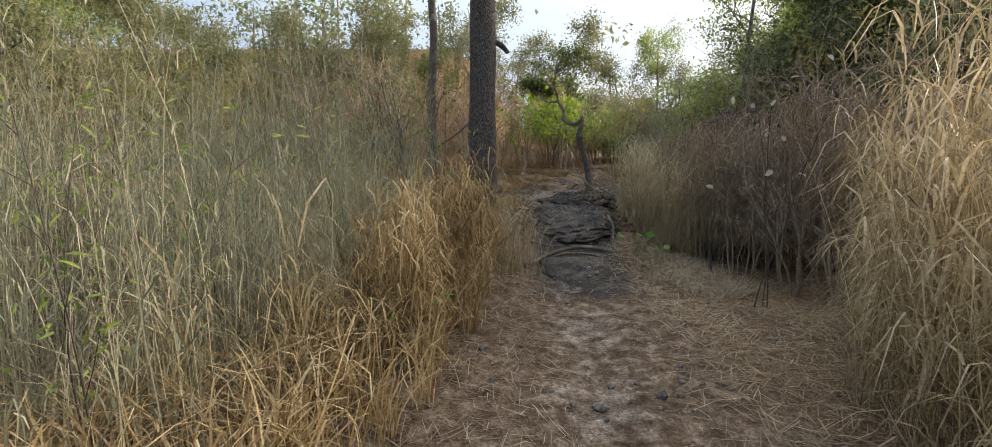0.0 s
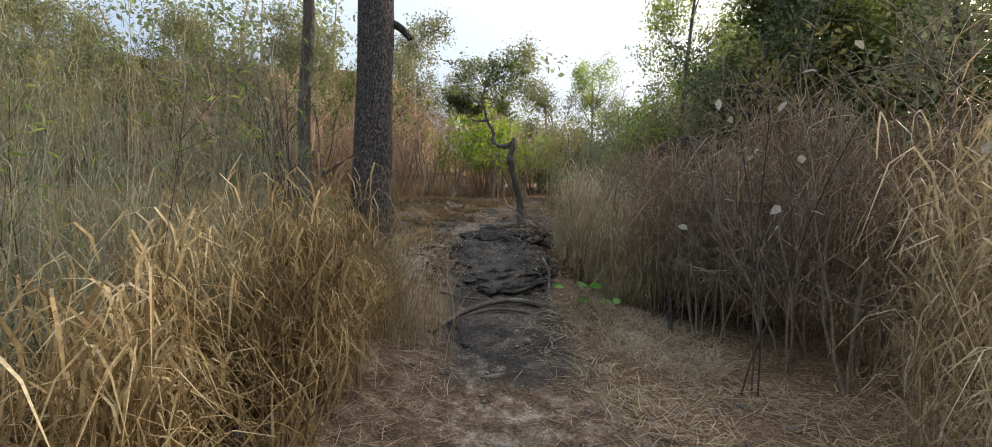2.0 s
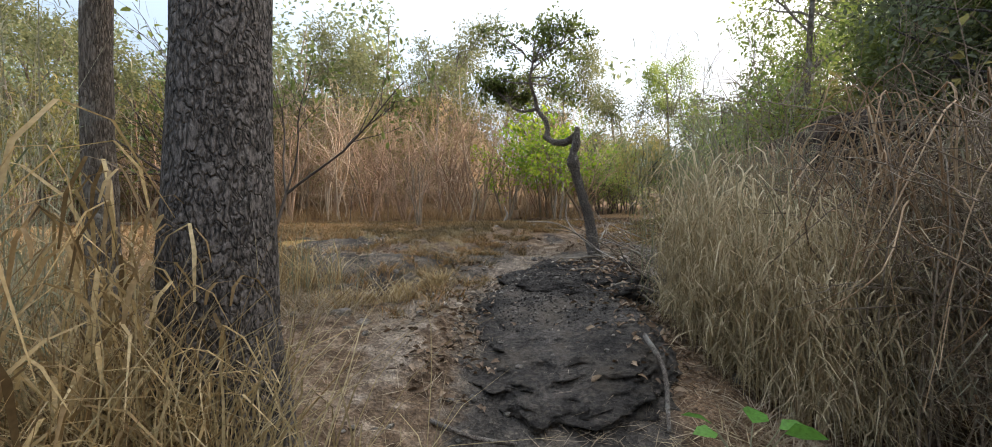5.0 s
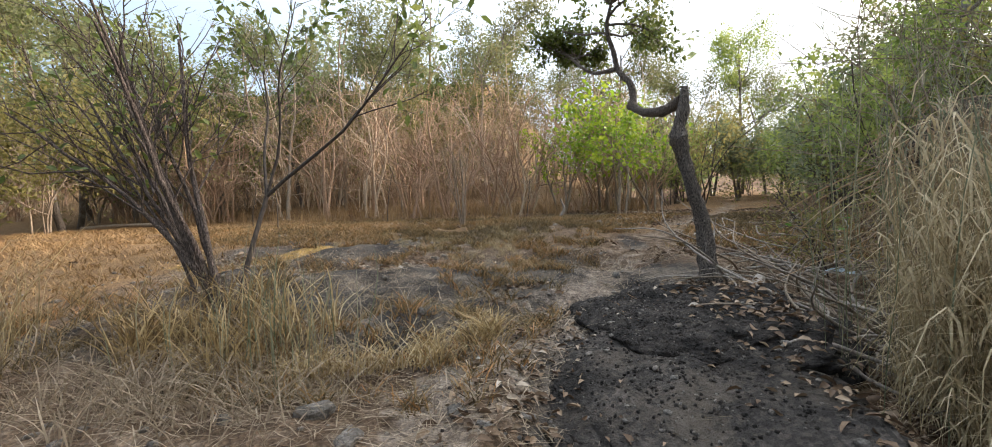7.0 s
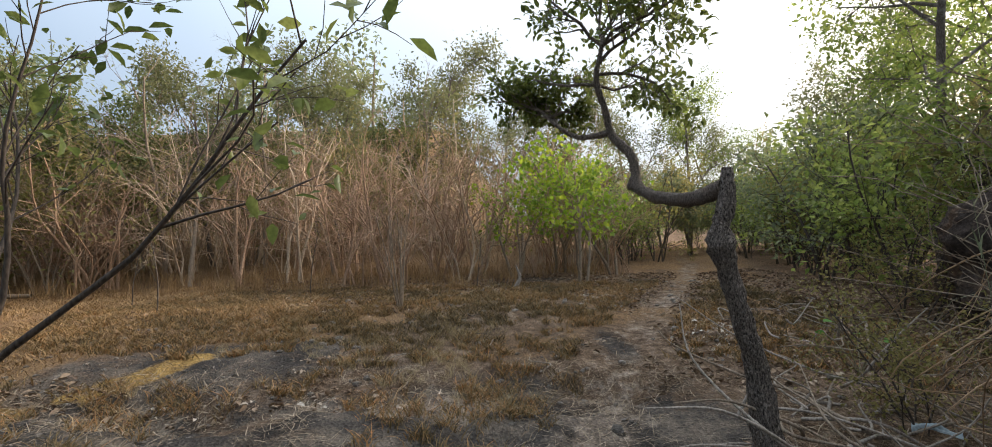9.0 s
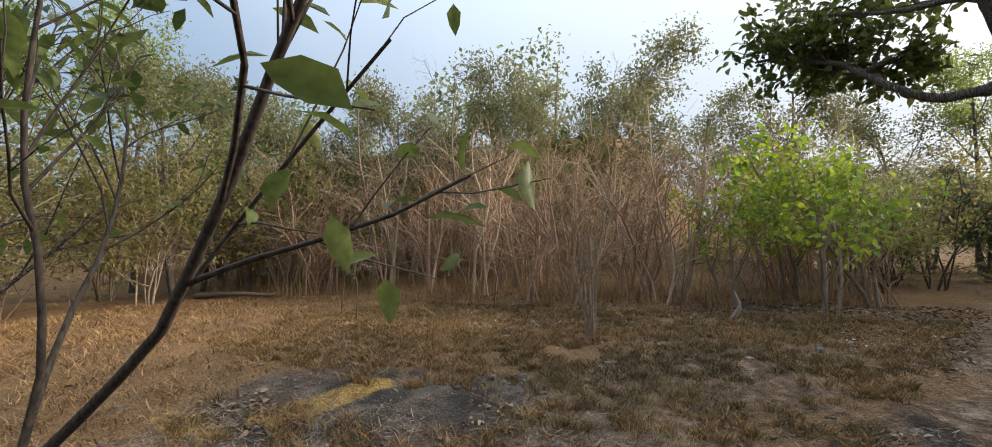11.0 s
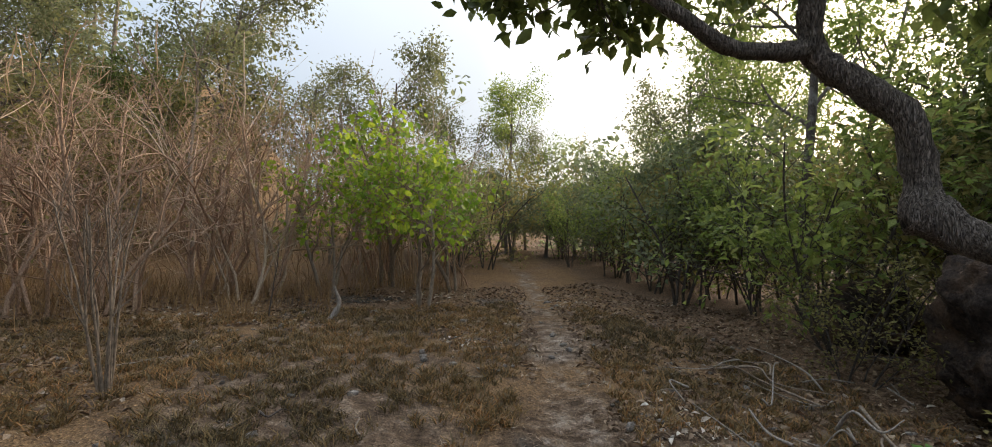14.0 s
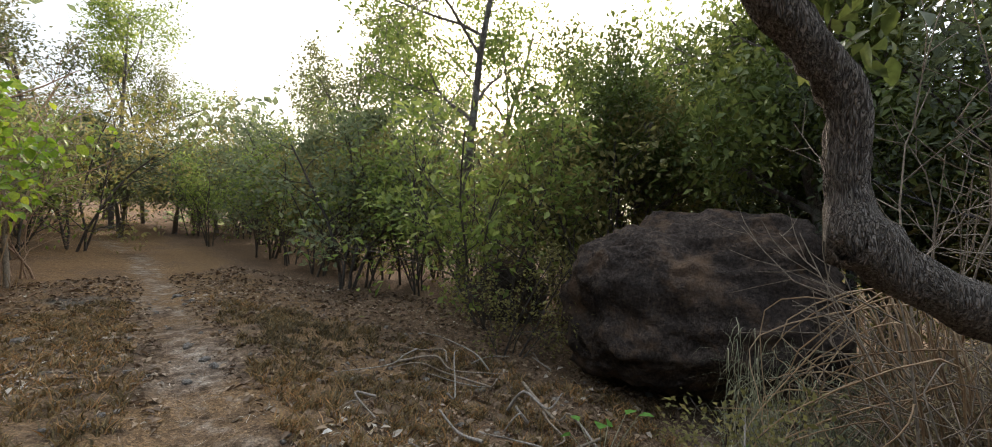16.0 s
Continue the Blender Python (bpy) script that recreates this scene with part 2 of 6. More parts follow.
    l.new(chips.outputs["Color"], cr.inputs["Fac"])
    col = mix_rgb(n, l, col, cr.outputs["Color"], 0.7, "MULTIPLY")
    br = ramp(n, [(0.3, (0.75, 0.75, 0.76)), (0.7, (1.2, 1.18, 1.15))])
    l.new(big.outputs["Fac"], br.inputs["Fac"])
    col = mix_rgb(n, l, col, br.outputs["Color"], 0.8, "MULTIPLY")
    l.new(col, bsdf.inputs["Base Color"])
    bsdf.inputs["Roughness"].default_value = 0.95
    bsdf.inputs["Specular IOR Level"].default_value = 0.04
    h = n.new("ShaderNodeMath")
    h.operation = "MULTIPLY_ADD"
    l.new(grit.outputs["Distance"], h.inputs[0])
    h.inputs[1].default_value = 0.5
    l.new(mid.outputs["Fac"], h.inputs[2])
    b = n.new("ShaderNodeBump")
    b.inputs["Strength"].default_value, b.inputs["Distance"].default_value = 0.8, 0.035
    l.new(h.outputs[0], b.inputs["Height"])
    l.new(b.outputs[0], bsdf.inputs["Normal"])
    return m


DRYTURF = blade_material("dry_orange_turf", [(0.0, (0.13, 0.075, 0.035)), (0.4, (0.26, 0.16, 0.075)), (0.8, (0.38, 0.245, 0.115)), (1.0, (0.50, 0.38, 0.22))], 0.25)
THICKET_LEAF = blade_material("dull_thicket_leaves", [(0.0, (0.055, 0.07, 0.038)), (0.5, (0.11, 0.13, 0.07)), (1.0, (0.20, 0.22, 0.12))], 0.5, 0.5, 0.8)
STRAW = blade_material("straw_blades", [(0.0, (0.12, 0.088, 0.048)), (0.3, (0.28, 0.212, 0.112)), (0.7, (0.455, 0.362, 0.205)), (1.0, (0.68, 0.60, 0.44))], 0.35)
GOLD = blade_material("golden_straw_blades", [(0.0, (0.09, 0.06, 0.03)), (0.3, (0.25, 0.165, 0.075)), (0.65, (0.47, 0.34, 0.165)), (1.0, (0.76, 0.64, 0.42))], 0.35)
GREENISH = blade_material("greenish_blades", [(0.0, (0.085, 0.11, 0.06)), (0.4, (0.20, 0.21, 0.13)), (0.75, (0.37, 0.33, 0.22)), (1.0, (0.16, 0.21, 0.115))], 0.3)
GREYSTEM = blade_material("grey_green_stems", [(0.0, (0.15, 0.145, 0.095)), (0.5, (0.28, 0.26, 0.18)), (1.0, (0.42, 0.375, 0.27))], 0.2)
TANTWIG = blade_material("tan_dead_twigs", [(0.0, (0.19, 0.115, 0.065)), (0.5, (0.38, 0.25, 0.145)), (1.0, (0.58, 0.43, 0.29))], 0.3)
BROWN = blade_material("dead_brown_blades", [(0.0, (0.12, 0.088, 0.06)), (0.5, (0.32, 0.245, 0.17)), (1.0, (0.56, 0.46, 0.345))], 0.35)
# straw with light put into its colour, for blades that stand in shade
LIT_STRAW = blade_material("lightened_straw_blades", [(0.0, (0.19, 0.145, 0.082)), (0.4, (0.40, 0.315, 0.185)), (1.0, (0.70, 0.59, 0.41))], 0.4)
BARK_SHRUB = bark_material("dark_shrub_bark", (0.035, 0.026, 0.023), (0.22, 0.17, 0.145), 16.0, 0.25, 0.8)
RUST = blade_material("rust_low_grass", [(0.0, (0.04, 0.032, 0.018)), (0.35, (0.125, 0.092, 0.042)), (0.65, (0.25, 0.165, 0.068)), (0.85, (0.42, 0.205, 0.078)), (1.0, (0.55, 0.43, 0.25))], 0.25)
LITTER = blade_material("leaf_litter", [(0.0, (0.06, 0.038, 0.025)), (0.5, (0.16, 0.10, 0.06)), (0.8, (0.33, 0.235, 0.155)), (0.95, (0.55, 0.50, 0.43)), (1.0, (0.68, 0.64, 0.58))], 0.1)
LIME = blade_material("lime_leaves", [(0.0, (0.09, 0.17, 0.02)), (0.45, (0.22, 0.33, 0.03)), (1.0, (0.48, 0.52, 0.055))], 0.5, 0.45, 1.2)
GREEN = blade_material("green_leaves", [(0.0, (0.10, 0.145, 0.035)), (0.5, (0.22, 0.285, 0.07)), (1.0, (0.40, 0.43, 0.12))], 0.62, 0.45, 0.8)
DARKGREEN = blade_material("dark_green_leaves", [(0.0, (0.06, 0.085, 0.025)), (0.5, (0.135, 0.17, 0.045)), (1.0, (0.27, 0.29, 0.085))], 0.45, 0.4, 0.8)
GREYGREEN = blade_material("grey_green_leaves", [(0.0, (0.10, 0.13, 0.07)), (0.5, (0.20, 0.235, 0.125)), (1.0, (0.33, 0.345, 0.185))], 0.62, 0.5, 0.8)
OLIVE = blade_material("olive_leaves", [(0.0, (0.12, 0.115, 0.04)), (0.5, (0.23, 0.21, 0.075)), (1.0, (0.36, 0.30, 0.12))], 0.62, 0.5, 0.8)
HILL_LEAF = blade_material("muted_hill_leaves", [(0.0, (0.095, 0.108, 0.05)), (0.5, (0.19, 0.198, 0.092)), (1.0, (0.31, 0.29, 0.14))], 0.55, 0.5, 0.8)
RUSSET = blade_material("russet_leaves", [(0.0, (0.09, 0.045, 0.025)), (0.5, (0.18, 0.10, 0.055)), (1.0, (0.32, 0.20, 0.11))], 0.35, 0.6, 0.8)
# dry leaves whose white stands in for sun on them
PALE = blade_material("pale_dry_leaves", [(0.0, (0.32, 0.30, 0.26)), (1.0, (0.55, 0.53, 0.49))], 0.3, 0.6)
BARK_DARK = bark_material("dark_scaly_bark", (0.014, 0.012, 0.011), (0.21, 0.18, 0.165), 9.5, 0.5, 1.0)
BARK_GREY = bark_material("grey_brown_bark", (0.08, 0.062, 0.05), (0.24, 0.195, 0.16), 16.0, 0.2, 0.8, (0.30, 0.275, 0.24))
BARK_BENT = bark_material("rough_brown_bark", (0.085, 0.066, 0.055), (0.42, 0.345, 0.285), 26.0, 0.16, 1.0)
BARK_PLATED = bark_material("plated_dark_bark", (0.022, 0.018, 0.016), (0.36, 0.30, 0.255), 15.0, 0.4, 1.0)
TWIG = bark_material("twig_bark", (0.10, 0.076, 0.056), (0.34, 0.26, 0.19), 9.0, 0.3, 0.3, None, False)
TWIG_RED = bark_material("reddish_twig_bark", (0.18, 0.108, 0.068), (0.50, 0.335, 0.225), 9.0, 0.3, 0.3, None, False)
TWIG_PALE = bark_material("pale_grey_twig_bark", (0.25, 0.18, 0.12), (0.62, 0.48, 0.35), 9.0, 0.3, 0.3, None, False)
TWIG_DARK = bark_material("dark_twig_bark", (0.035, 0.028, 0.024), (0.12, 0.095, 0.078), 9.0, 0.3, 0.3, None, False)
DEADWOOD = bark_material("bleached_dead_wood", (0.13, 0.105, 0.085), (0.38, 0.325, 0.27), 9.0, 0.2, 0.5, None, False)
ROCK = rock_material("blackened_sandstone", (0.024, 0.022, 0.021), (0.17, 0.15, 0.135), (0.17, 0.136, 0.105))
BOULDER = rock_material("dark_boulder_stone", (0.026, 0.021, 0.019), (0.15, 0.115, 0.095), (0.20, 0.12, 0.07), 2.4, 2.2)
CHAR = rock_material("charred_gravelly_rock", (0.014, 0.013, 0.013), (0.12, 0.105, 0.095), None, 5.0, 2.5)
STONE = rock_material("pale_pebble_stone", (0.14, 0.125, 0.11), (0.42, 0.39, 0.36), None, 5.0)
EARTH = ground_material()


# ---------------------------------------------------------------- mesh helpers
def mesh_from(name, verts, groups, material, smooth=False):
    """A mesh from vertex rows and arrays of faces, one array for each number of corners."""
    me = bpy.data.meshes.new(name)
    groups = [g for g in groups if len(g)]
    loops = np.concatenate([g.reshape(-1) for g in groups]).astype(np.int32)
    sizes = np.concatenate([np.full(len(g), g.shape[1], np.int32) for g in groups])
    starts = np.concatenate([[0], np.cumsum(sizes)[:-1]]).astype(np.int32)
    me.vertices.add(len(verts))
    me.vertices.foreach_set("co", np.asarray(verts, np.float32).reshape(-1))
    me.loops.add(len(loops))
    me.loops.foreach_set("vertex_index", loops)
    me.polygons.add(len(sizes))
    me.polygons.foreach_set("loop_start", starts)
    me.update(calc_edges=True)
    me.validate()
    if smooth:
        me.polygons.foreach_set("use_smooth", np.ones(len(me.polygons), bool))
    me.materials.append(material)
    return me


def part(name, me, parent, label=""):
    """Links a mesh as one part under a thing."""
    ob = new(name, me)
    ob.parent = parent
    if label:
        tagged(ob, label)
    return ob


def thing(name, label, category, group="", m=None):
    """An empty at a thing's base, to hold its parts."""
    ob = new(name)
    ob.empty_display_size = 0.1
    if m is not None:
        ob.matrix_basis = m
    return tagged(ob, label, category, group)


def value_noise(x, y, seed=0):
    """Smooth noise in 0..1 over the plan."""
    x, y = np.asarray(x, float), np.asarray(y, float)
    xi, yi = np.floor(x).astype(np.int64), np.floor(y).astype(np.int64)
    u, v = x - xi, y - yi
    u, v = u * u * (3 - 2 * u), v * v * (3 - 2 * v)

    def rnd(a, b):
        k = (a * 374761393 + b * 668265263 + seed * 974711) & 0x7FFFFFFF
        k = ((k ^ (k >> 13)) * 1274126177) & 0x7FFFFFFF
        return ((k ^ (k >> 16)) & 0xFFFF) / 65535.0

    return (rnd(xi, yi) * (1 - u) + rnd(xi + 1, yi) * u) * (1 - v) + (rnd(xi, yi + 1) * (1 - u) + rnd(xi + 1, yi + 1) * u) * v


def fbm(x, y, seed=0, octaves=4):
    s, a = 0.0, 0.5
    for k in range(octaves):
        s = s + a * value_noise(x * 2 ** k, y * 2 ** k, seed + k * 17)
        a *= 0.5
    return s


def smooth01(a, b, x):
    t = np.clip((np.asarray(x, float) - a) / (b - a), 0, 1)
    return t * t * (3 - 2 * t)


TRAIL_Y = [-30, 0, 2, 4, 5.5, 7, 8.5, 10, 12, 13.5, 15, 17, 19.5, 23.5, 30, 40, 60]
TRAIL_X = [0.2, 0.6, 0.8, 0.95, 0.95, 0.9, 0.9, 0.95, 1.35, 1.9, 2.6, 3.8, 5.0, 7.0, 9.0, 14.0, 30.0]


def trail_x(y):
    return np.interp(y, TRAIL_Y, TRAIL_X)


def ground_z(x, y):
    """The lie of the land: a low path, a rocky step up, a clearing that rises gently, a wooded hill beyond."""
    x, y = np.asarray(x, float), np.asarray(y, float)
    shift = 1.7 * smooth01(2.1, 3.6, x) * (1 - smooth01(10.0, 13.5, y))
    ye = y - shift
    z = 0
    for d in (-0.35, 0.0, 0.35):
        z = z + np.interp(ye + d, [-30, 3, 5.2, 6.6, 7.6, 8.3, 9.6, 11, 12.2, 14, 16.4, 20, 24, 30, 60, 120, 600],
                          [-0.3, 0, 0.06, 0.2, 0.42, 0.68, 0.88, 1.10, 1.22, 1.43, 1.66, 1.76, 2.02, 2.3, 4.6, 12.0, 40.0]) / 3
    hill = smooth01(7.0, -6.0, x) * smooth01(20, 60, y)
    z = z + 12.0 * hill
    z = z + 0.22 * smooth01(0.55, -0.5, x) * smooth01(2.5, 5.5, y) * (1 - smooth01(8.5, 10.5, y))
    near = smooth01(60, 25, np.hypot(x, y - 10))
    z = z + near * (0.10 * (fbm(x * 0.9, y * 0.9, 3) - 0.47) + 0.05 * (fbm(x * 4, y * 4, 9) - 0.47))
    z = z - 0.05 * np.exp(-((x - trail_x(y)) / 0.45) ** 2)
    # weathered rock ledges across the clearing's lower edge
    bed = 7.0 * fbm(0.55 * x - 0.15 * y, 0.75 * y + 0.2 * x, 31, 5)
    ridge = np.floor(bed) + smooth01(0.72, 1.0, bed - np.floor(bed)) - 3.2
    ledge = smooth01(9.2, 10.2, y) * (1 - smooth01(12.4, 13.8, y)) * smooth01(-4.5, -2.5, x) * (1 - smooth01(1.4, 2.4, x))
    z = z + 0.11 * ledge * ridge
    # a broken lip of rock before the clearing
    lip = smooth01(-2.6, -1.6, x) * (1 - smooth01(0.1, 0.6, x)) * smooth01(8.6, 9.2, y) * (1 - smooth01(10.6, 11.4, y))
    z = z + 0.17 * lip * (smooth01(0.0, 0.13, y - 9.75 - 0.22 * np.sin(2.3 * x + 0.6) - 0.3 * (fbm(x * 3, y * 3, 83) - 0.47)) - 0.5)
    # earth banked against the slab
    z = z + 0.16 * np.exp(-((x - 0.42) / 0.32) ** 2 - ((y - 9.0) / 1.0) ** 2)
    # trampled lumps below the step and hummocks over the clearing
    lumps = smooth01(4.9, 5.6, y) * (1 - smooth01(7.2, 7.8, y)) * np.exp(-((x - 1.45) / 1.0) ** 4)
    z = z + 0.10 * lumps * (fbm(x * 3.1, y * 3.1, 71) - 0.47)
    return z + 0.09 * smooth01(12.2, 13.5, y) * (1 - smooth01(22, 26, y)) * (fbm(x * 2.3, y * 2.3, 73) - 0.47)


def blades(rng, base, height, lean, width, segs=4, droop=0.9, curl=0.35):
    """Strips that rise from base (n x 3) and arch over; height, lean (n x 2) and width for each."""
    n = len(base)
    t = np.linspace(0, 1, segs + 1)
    ang = rng.uniform(0, 2 * np.pi, n)
    side = np.stack([np.cos(ang), np.sin(ang), np.zeros(n)], 1)
    k = rng.uniform(0.3, 1.0, n) * droop
    c = rng.normal(0, curl, (n, 2))
    tt = t[None, :]
    out = tt ** 1.7
    cx = base[:, 0:1] + lean[:, 0:1] * out + c[:, 0:1] * height[:, None] * 0.25 * np.sin(tt * 4.0) * tt
    cy = base[:, 1:2] + lean[:, 1:2] * out + c[:, 1:2] * height[:, None] * 0.25 * np.sin(tt * 4.0) * tt
    cz = base[:, 2:3] + height[:, None] * (tt * (1 + 0.35 * k[:, None]) - 0.65 * k[:, None] * tt ** 3)
    mid = np.stack([cx, cy, cz], 2)
    w = width[:, None] * np.clip(1.0 - 0.9 * tt ** 2.2, 0.08, 1) * (0.55 + 0.45 * np.minimum(1, tt * 4))
    off = side[:, None, :] * w[:, :, None] * 0.5
    left, right = mid - off, mid + off
    verts = np.stack([left, right], 2).reshape(n, -1, 3)
    idx = np.arange(segs)
    q = np.stack([2 * idx, 2 * idx + 1, 2 * idx + 3, 2 * idx + 2], 1)
    faces = (np.arange(n)[:, None, None] * (2 * (segs + 1)) + q[None]).reshape(-1, 4)
    return verts.reshape(-1, 3), faces


def hanging_blades(rng, stems, heights, per, lean, width, low=0.15, high=0.95, segs=4):
    """Narrow leaves that leave their stems at many heights, arch out and droop."""
    n = len(stems) * per
    f = rng.uniform(low, high, n)
    at = stems.repeat(per, 0).copy()
    hh = heights.repeat(per)
    at[:, 2] += hh * f
    at[:, :2] += rng.normal(0, 0.05, (n, 2)) * (hh * f)[:, None]
    a, reach = rng.uniform(0, 2 * np.pi, n), rng.uniform(lean[0], lean[1], n)
    return blades(rng, at, reach * rng.uniform(0.35, 1.1, n), np.stack([np.cos(a) * reach, np.sin(a) * reach], 1), rng.uniform(width[0], width[1], n), segs, 4.6, 0.7)


def leaf_faces(rng, at, way, size, wide=0.5, fold=0.25):
    """Folded leaves with a point, each four triangles, at anchors with their ways."""
    n = len(at)
    way = way / np.maximum(np.linalg.norm(way, axis=1, keepdims=True), 1e-6)
    up = rng.normal(0, 0.55, (n, 3)) + np.array([0, 0, 1.0])
    s = np.cross(way, up)
    s /= np.maximum(np.linalg.norm(s, axis=1, keepdims=True), 1e-6)
    nrm = np.cross(s, way)
    L = size[:, None]
    W = L * wide
    bend = -0.12 * L * nrm
    v = np.stack([at,
                  at + way * L * 0.35 - s * W * 0.5 + nrm * L * fold * 0.3, at + way * L * 0.38, at + way * L * 0.35 + s * W * 0.5 + nrm * L * fold * 0.3,
                  at + way * L * 0.72 - s * W * 0.38 + nrm * L * fold * 0.2 + bend * 0.5, at + way * L * 0.72 + s * W * 0.38 + nrm * L * fold * 0.2 + bend * 0.5,
                  at + way * L + bend * 1.6], 1)
    tri = np.array([[0, 2, 1], [0, 3, 2]])
    quad = np.array([[1, 2, 6, 4], [2, 3, 5, 6]])
    o = (np.arange(n) * 7)[:, None, None]
    return v.reshape(-1, 3), (o + tri).reshape(-1, 3), (o + quad).reshape(-1, 4)


def small_leaves(rng, at, way, size, wide=0.55):
    """Cheap folded leaves of two triangles, for crowns."""
    n = len(at)
    way = way / np.maximum(np.linalg.norm(way, axis=1, keepdims=True), 1e-6)
    up = rng.normal(0, 0.6, (n, 3)) + np.array([0, 0, 1.0])
    s = np.cross(way, up)
    s /= np.maximum(np.linalg.norm(s, axis=1, keepdims=True), 1e-6)
    nrm = np.cross(s, way)
    L = size[:, None]
    v = np.stack([at, at + way * L * 0.45 - s * L * wide * 0.5 + nrm * L * 0.08, at + way * L - nrm * L * 0.1, at + way * L * 0.45 + s * L * wide * 0.5 + nrm * L * 0.08], 1)
    o = (np.arange(n) * 4)[:, None, None]
    return v.reshape(-1, 3), (o + np.array([[0, 2, 1], [0, 3, 2]])).reshape(-1, 3)


def tubes(polys, rng=None, rough=0.0):
    """Tapered tubes along lists of (points, radii, sides)."""
    V, F, off = [], [], 0
    for pts, rad, sides in polys:
        pts, rad = np.asarray(pts, float), np.asarray(rad, float)
        n = len(pts)
        tan = np.gradient(pts, axis=0)
        tan /= np.maximum(np.linalg.norm(tan, axis=1, keepdims=True), 1e-9)
        ref = np.array([1.0, 0, 0]) if abs(tan[0, 0]) < 0.8 else np.array([0, 1.0, 0])
        a = np.cross(tan, ref)
        a /= np.maximum(np.linalg.norm(a, axis=1, keepdims=True), 1e-9)
        b = np.cross(tan, a)
        th = np.arange(sides) * 2 * np.pi / sides
        r = rad[:, None] * np.ones(sides)
        if rng is not None and rough:
            r = r * (1 + rng.normal(0, rough, (n, sides)))
        ring = pts[:, None, :] + r[:, :, None] * (np.cos(th)[None, :, None] * a[:, None, :] + np.sin(th)[None, :, None] * b[:, None, :])
        V.append(ring.reshape(-1, 3))
        i, j = np.meshgrid(np.arange(n - 1), np.arange(sides), indexing="ij")
        k = (j + 1) % sides
        F.append((off + np.stack([i * sides + j, i * sides + k, (i + 1) * sides + k, (i + 1) * sides + j], 2)).reshape(-1, 4))
        off += n * sides
    return np.concatenate(V), np.concatenate(F)


def curve_through(points, steps=8):
    """A smooth line through control points."""
    p = np.asarray(points, float)
    p = np.vstack([2 * p[0] - p[1], p, 2 * p[-1] - p[-2]])
    out = []
    for i in range(1, len(p) - 2):
        t = np.linspace(0, 1, steps, endpoint=False)[:, None]
        a, b, c, d = p[i - 1], p[i], p[i + 1], p[i + 2]
        out.append(0.5 * (2 * b + (c - a) * t + (2 * a - 5 * b + 4 * c - d) * t ** 2 + (3 * b - a - 3 * c + d) * t ** 3))
    out.append(p[-2][None])
    return np.vstack(out)


def grow(rng, start, way, length, radius, spec, level=0, polys=None, tips=None):
    """Branches upon branches. spec, one dict a level: n children, ratio of length, angle, wander, lift, sides, step."""
    if polys is None:
        polys, tips = [], []
    s = spec[level]
    steps = max(2, int(s.get("steps", 5)))
    p, d = np.array(start, float), np.array(way, float)
    d /= np.linalg.norm(d)
    pts, ways = [p.copy()], [d.copy()]
    for _ in range(steps):
        d = d + rng.normal(0, s["wander"], 3) + np.array([0, 0, s["lift"]])
        d /= np.linalg.norm(d)
        p = p + d * length / steps
        pts.append(p.copy())
        ways.append(d.copy())
    end = s.get("end", 0.45)
    rad = radius * (1 - (1 - end) * np.linspace(0, 1, steps + 1))
    polys.append((np.array(pts), rad, s["sides"]))
    if level + 1 >= len(spec):
        for f in np.linspace(0.25, 1.0, s.get("tips", 4)):
            k = f * steps
            i = min(int(k), steps - 1)
            tips.append((pts[i] + (pts[i + 1] - pts[i]) * (k - i), ways[i]))
        return polys, tips
    low = s.get("low", 0.35)
    for c in range(s["n"]):
        f = low + (1 - low) * (c + rng.uniform(0.1, 0.9)) / s["n"]
        k = f * steps
        i = min(int(k), steps - 1)
        at = pts[i] + (pts[i + 1] - pts[i]) * (k - i)
        d0 = ways[i]
        side = rng.normal(0, 1, 3)
        side -= d0 * side.dot(d0)
        side /= np.linalg.norm(side) + 1e-9
        ang = radians(s["angle"] * rng.uniform(0.7, 1.3))
        nd = d0 * math.cos(ang) + side * math.sin(ang)
        grow(rng, at, nd, length * s["ratio"] * rng.uniform(0.7, 1.2) * (1.15 - 0.5 * f), max(rad[i] * s.get("thin", 0.55), s.get("floor", 0.0022)), spec, level + 1, polys, tips)
    return polys, tips


def crown_mesh(rng, name, tips, per, size, material, spread=0.12, wide=0.55, near=False, hang=0.0):
    at = np.array([t[0] for t in tips]).repeat(per, 0)
    way = np.array([t[1] for t in tips]).repeat(per, 0)
    n = len(at)
    at = at + rng.normal(0, spread, (n, 3))
    way = way * 0.5 + rng.normal(0, 0.7, (n, 3)) - np.array([0, 0, hang])
    sizes = size * rng.uniform(0.6, 1.3, n)
    if near:
        v, t3, q4 = leaf_faces(rng, at, way, sizes, wide)
        return mesh_from(name, v, [t3, q4], material)
    v, t3 = small_leaves(rng, at, way, sizes, wide)
    return mesh_from(name, v, [t3], material)


def plant(name, label, category, polys, tips, bark, leaf=None, per=3, size=0.08, spread=0.12, wide=0.55, near=False, hang=0.0, group="", rng=None, rough=0.0, crown="crown", stem="trunk", m=None):
    """One tree or shrub: its wood, and its leaves if it has any."""
    ob = thing(name, label, category, group, m)
    thick = max(p[2] for p in polys)
    rest = [p for p in polys if p[2] < thick]
    for p in (p for p in polys if p[2] == thick):
        v, f = tubes([p], rng, rough)
        part(stem, mesh_from(stem, v, [f], bark, True), ob)
    if rest:
        v, f = tubes(rest, rng, rough)
        tagged(part("twiggy_branching", mesh_from("twiggy_branching", v, [f], bark, True), ob), kind="stuff")
    if leaf is not None and tips:
        part(crown, crown_mesh(rng, crown, tips, per, size, leaf, spread, wide, near, hang), ob)
    return ob


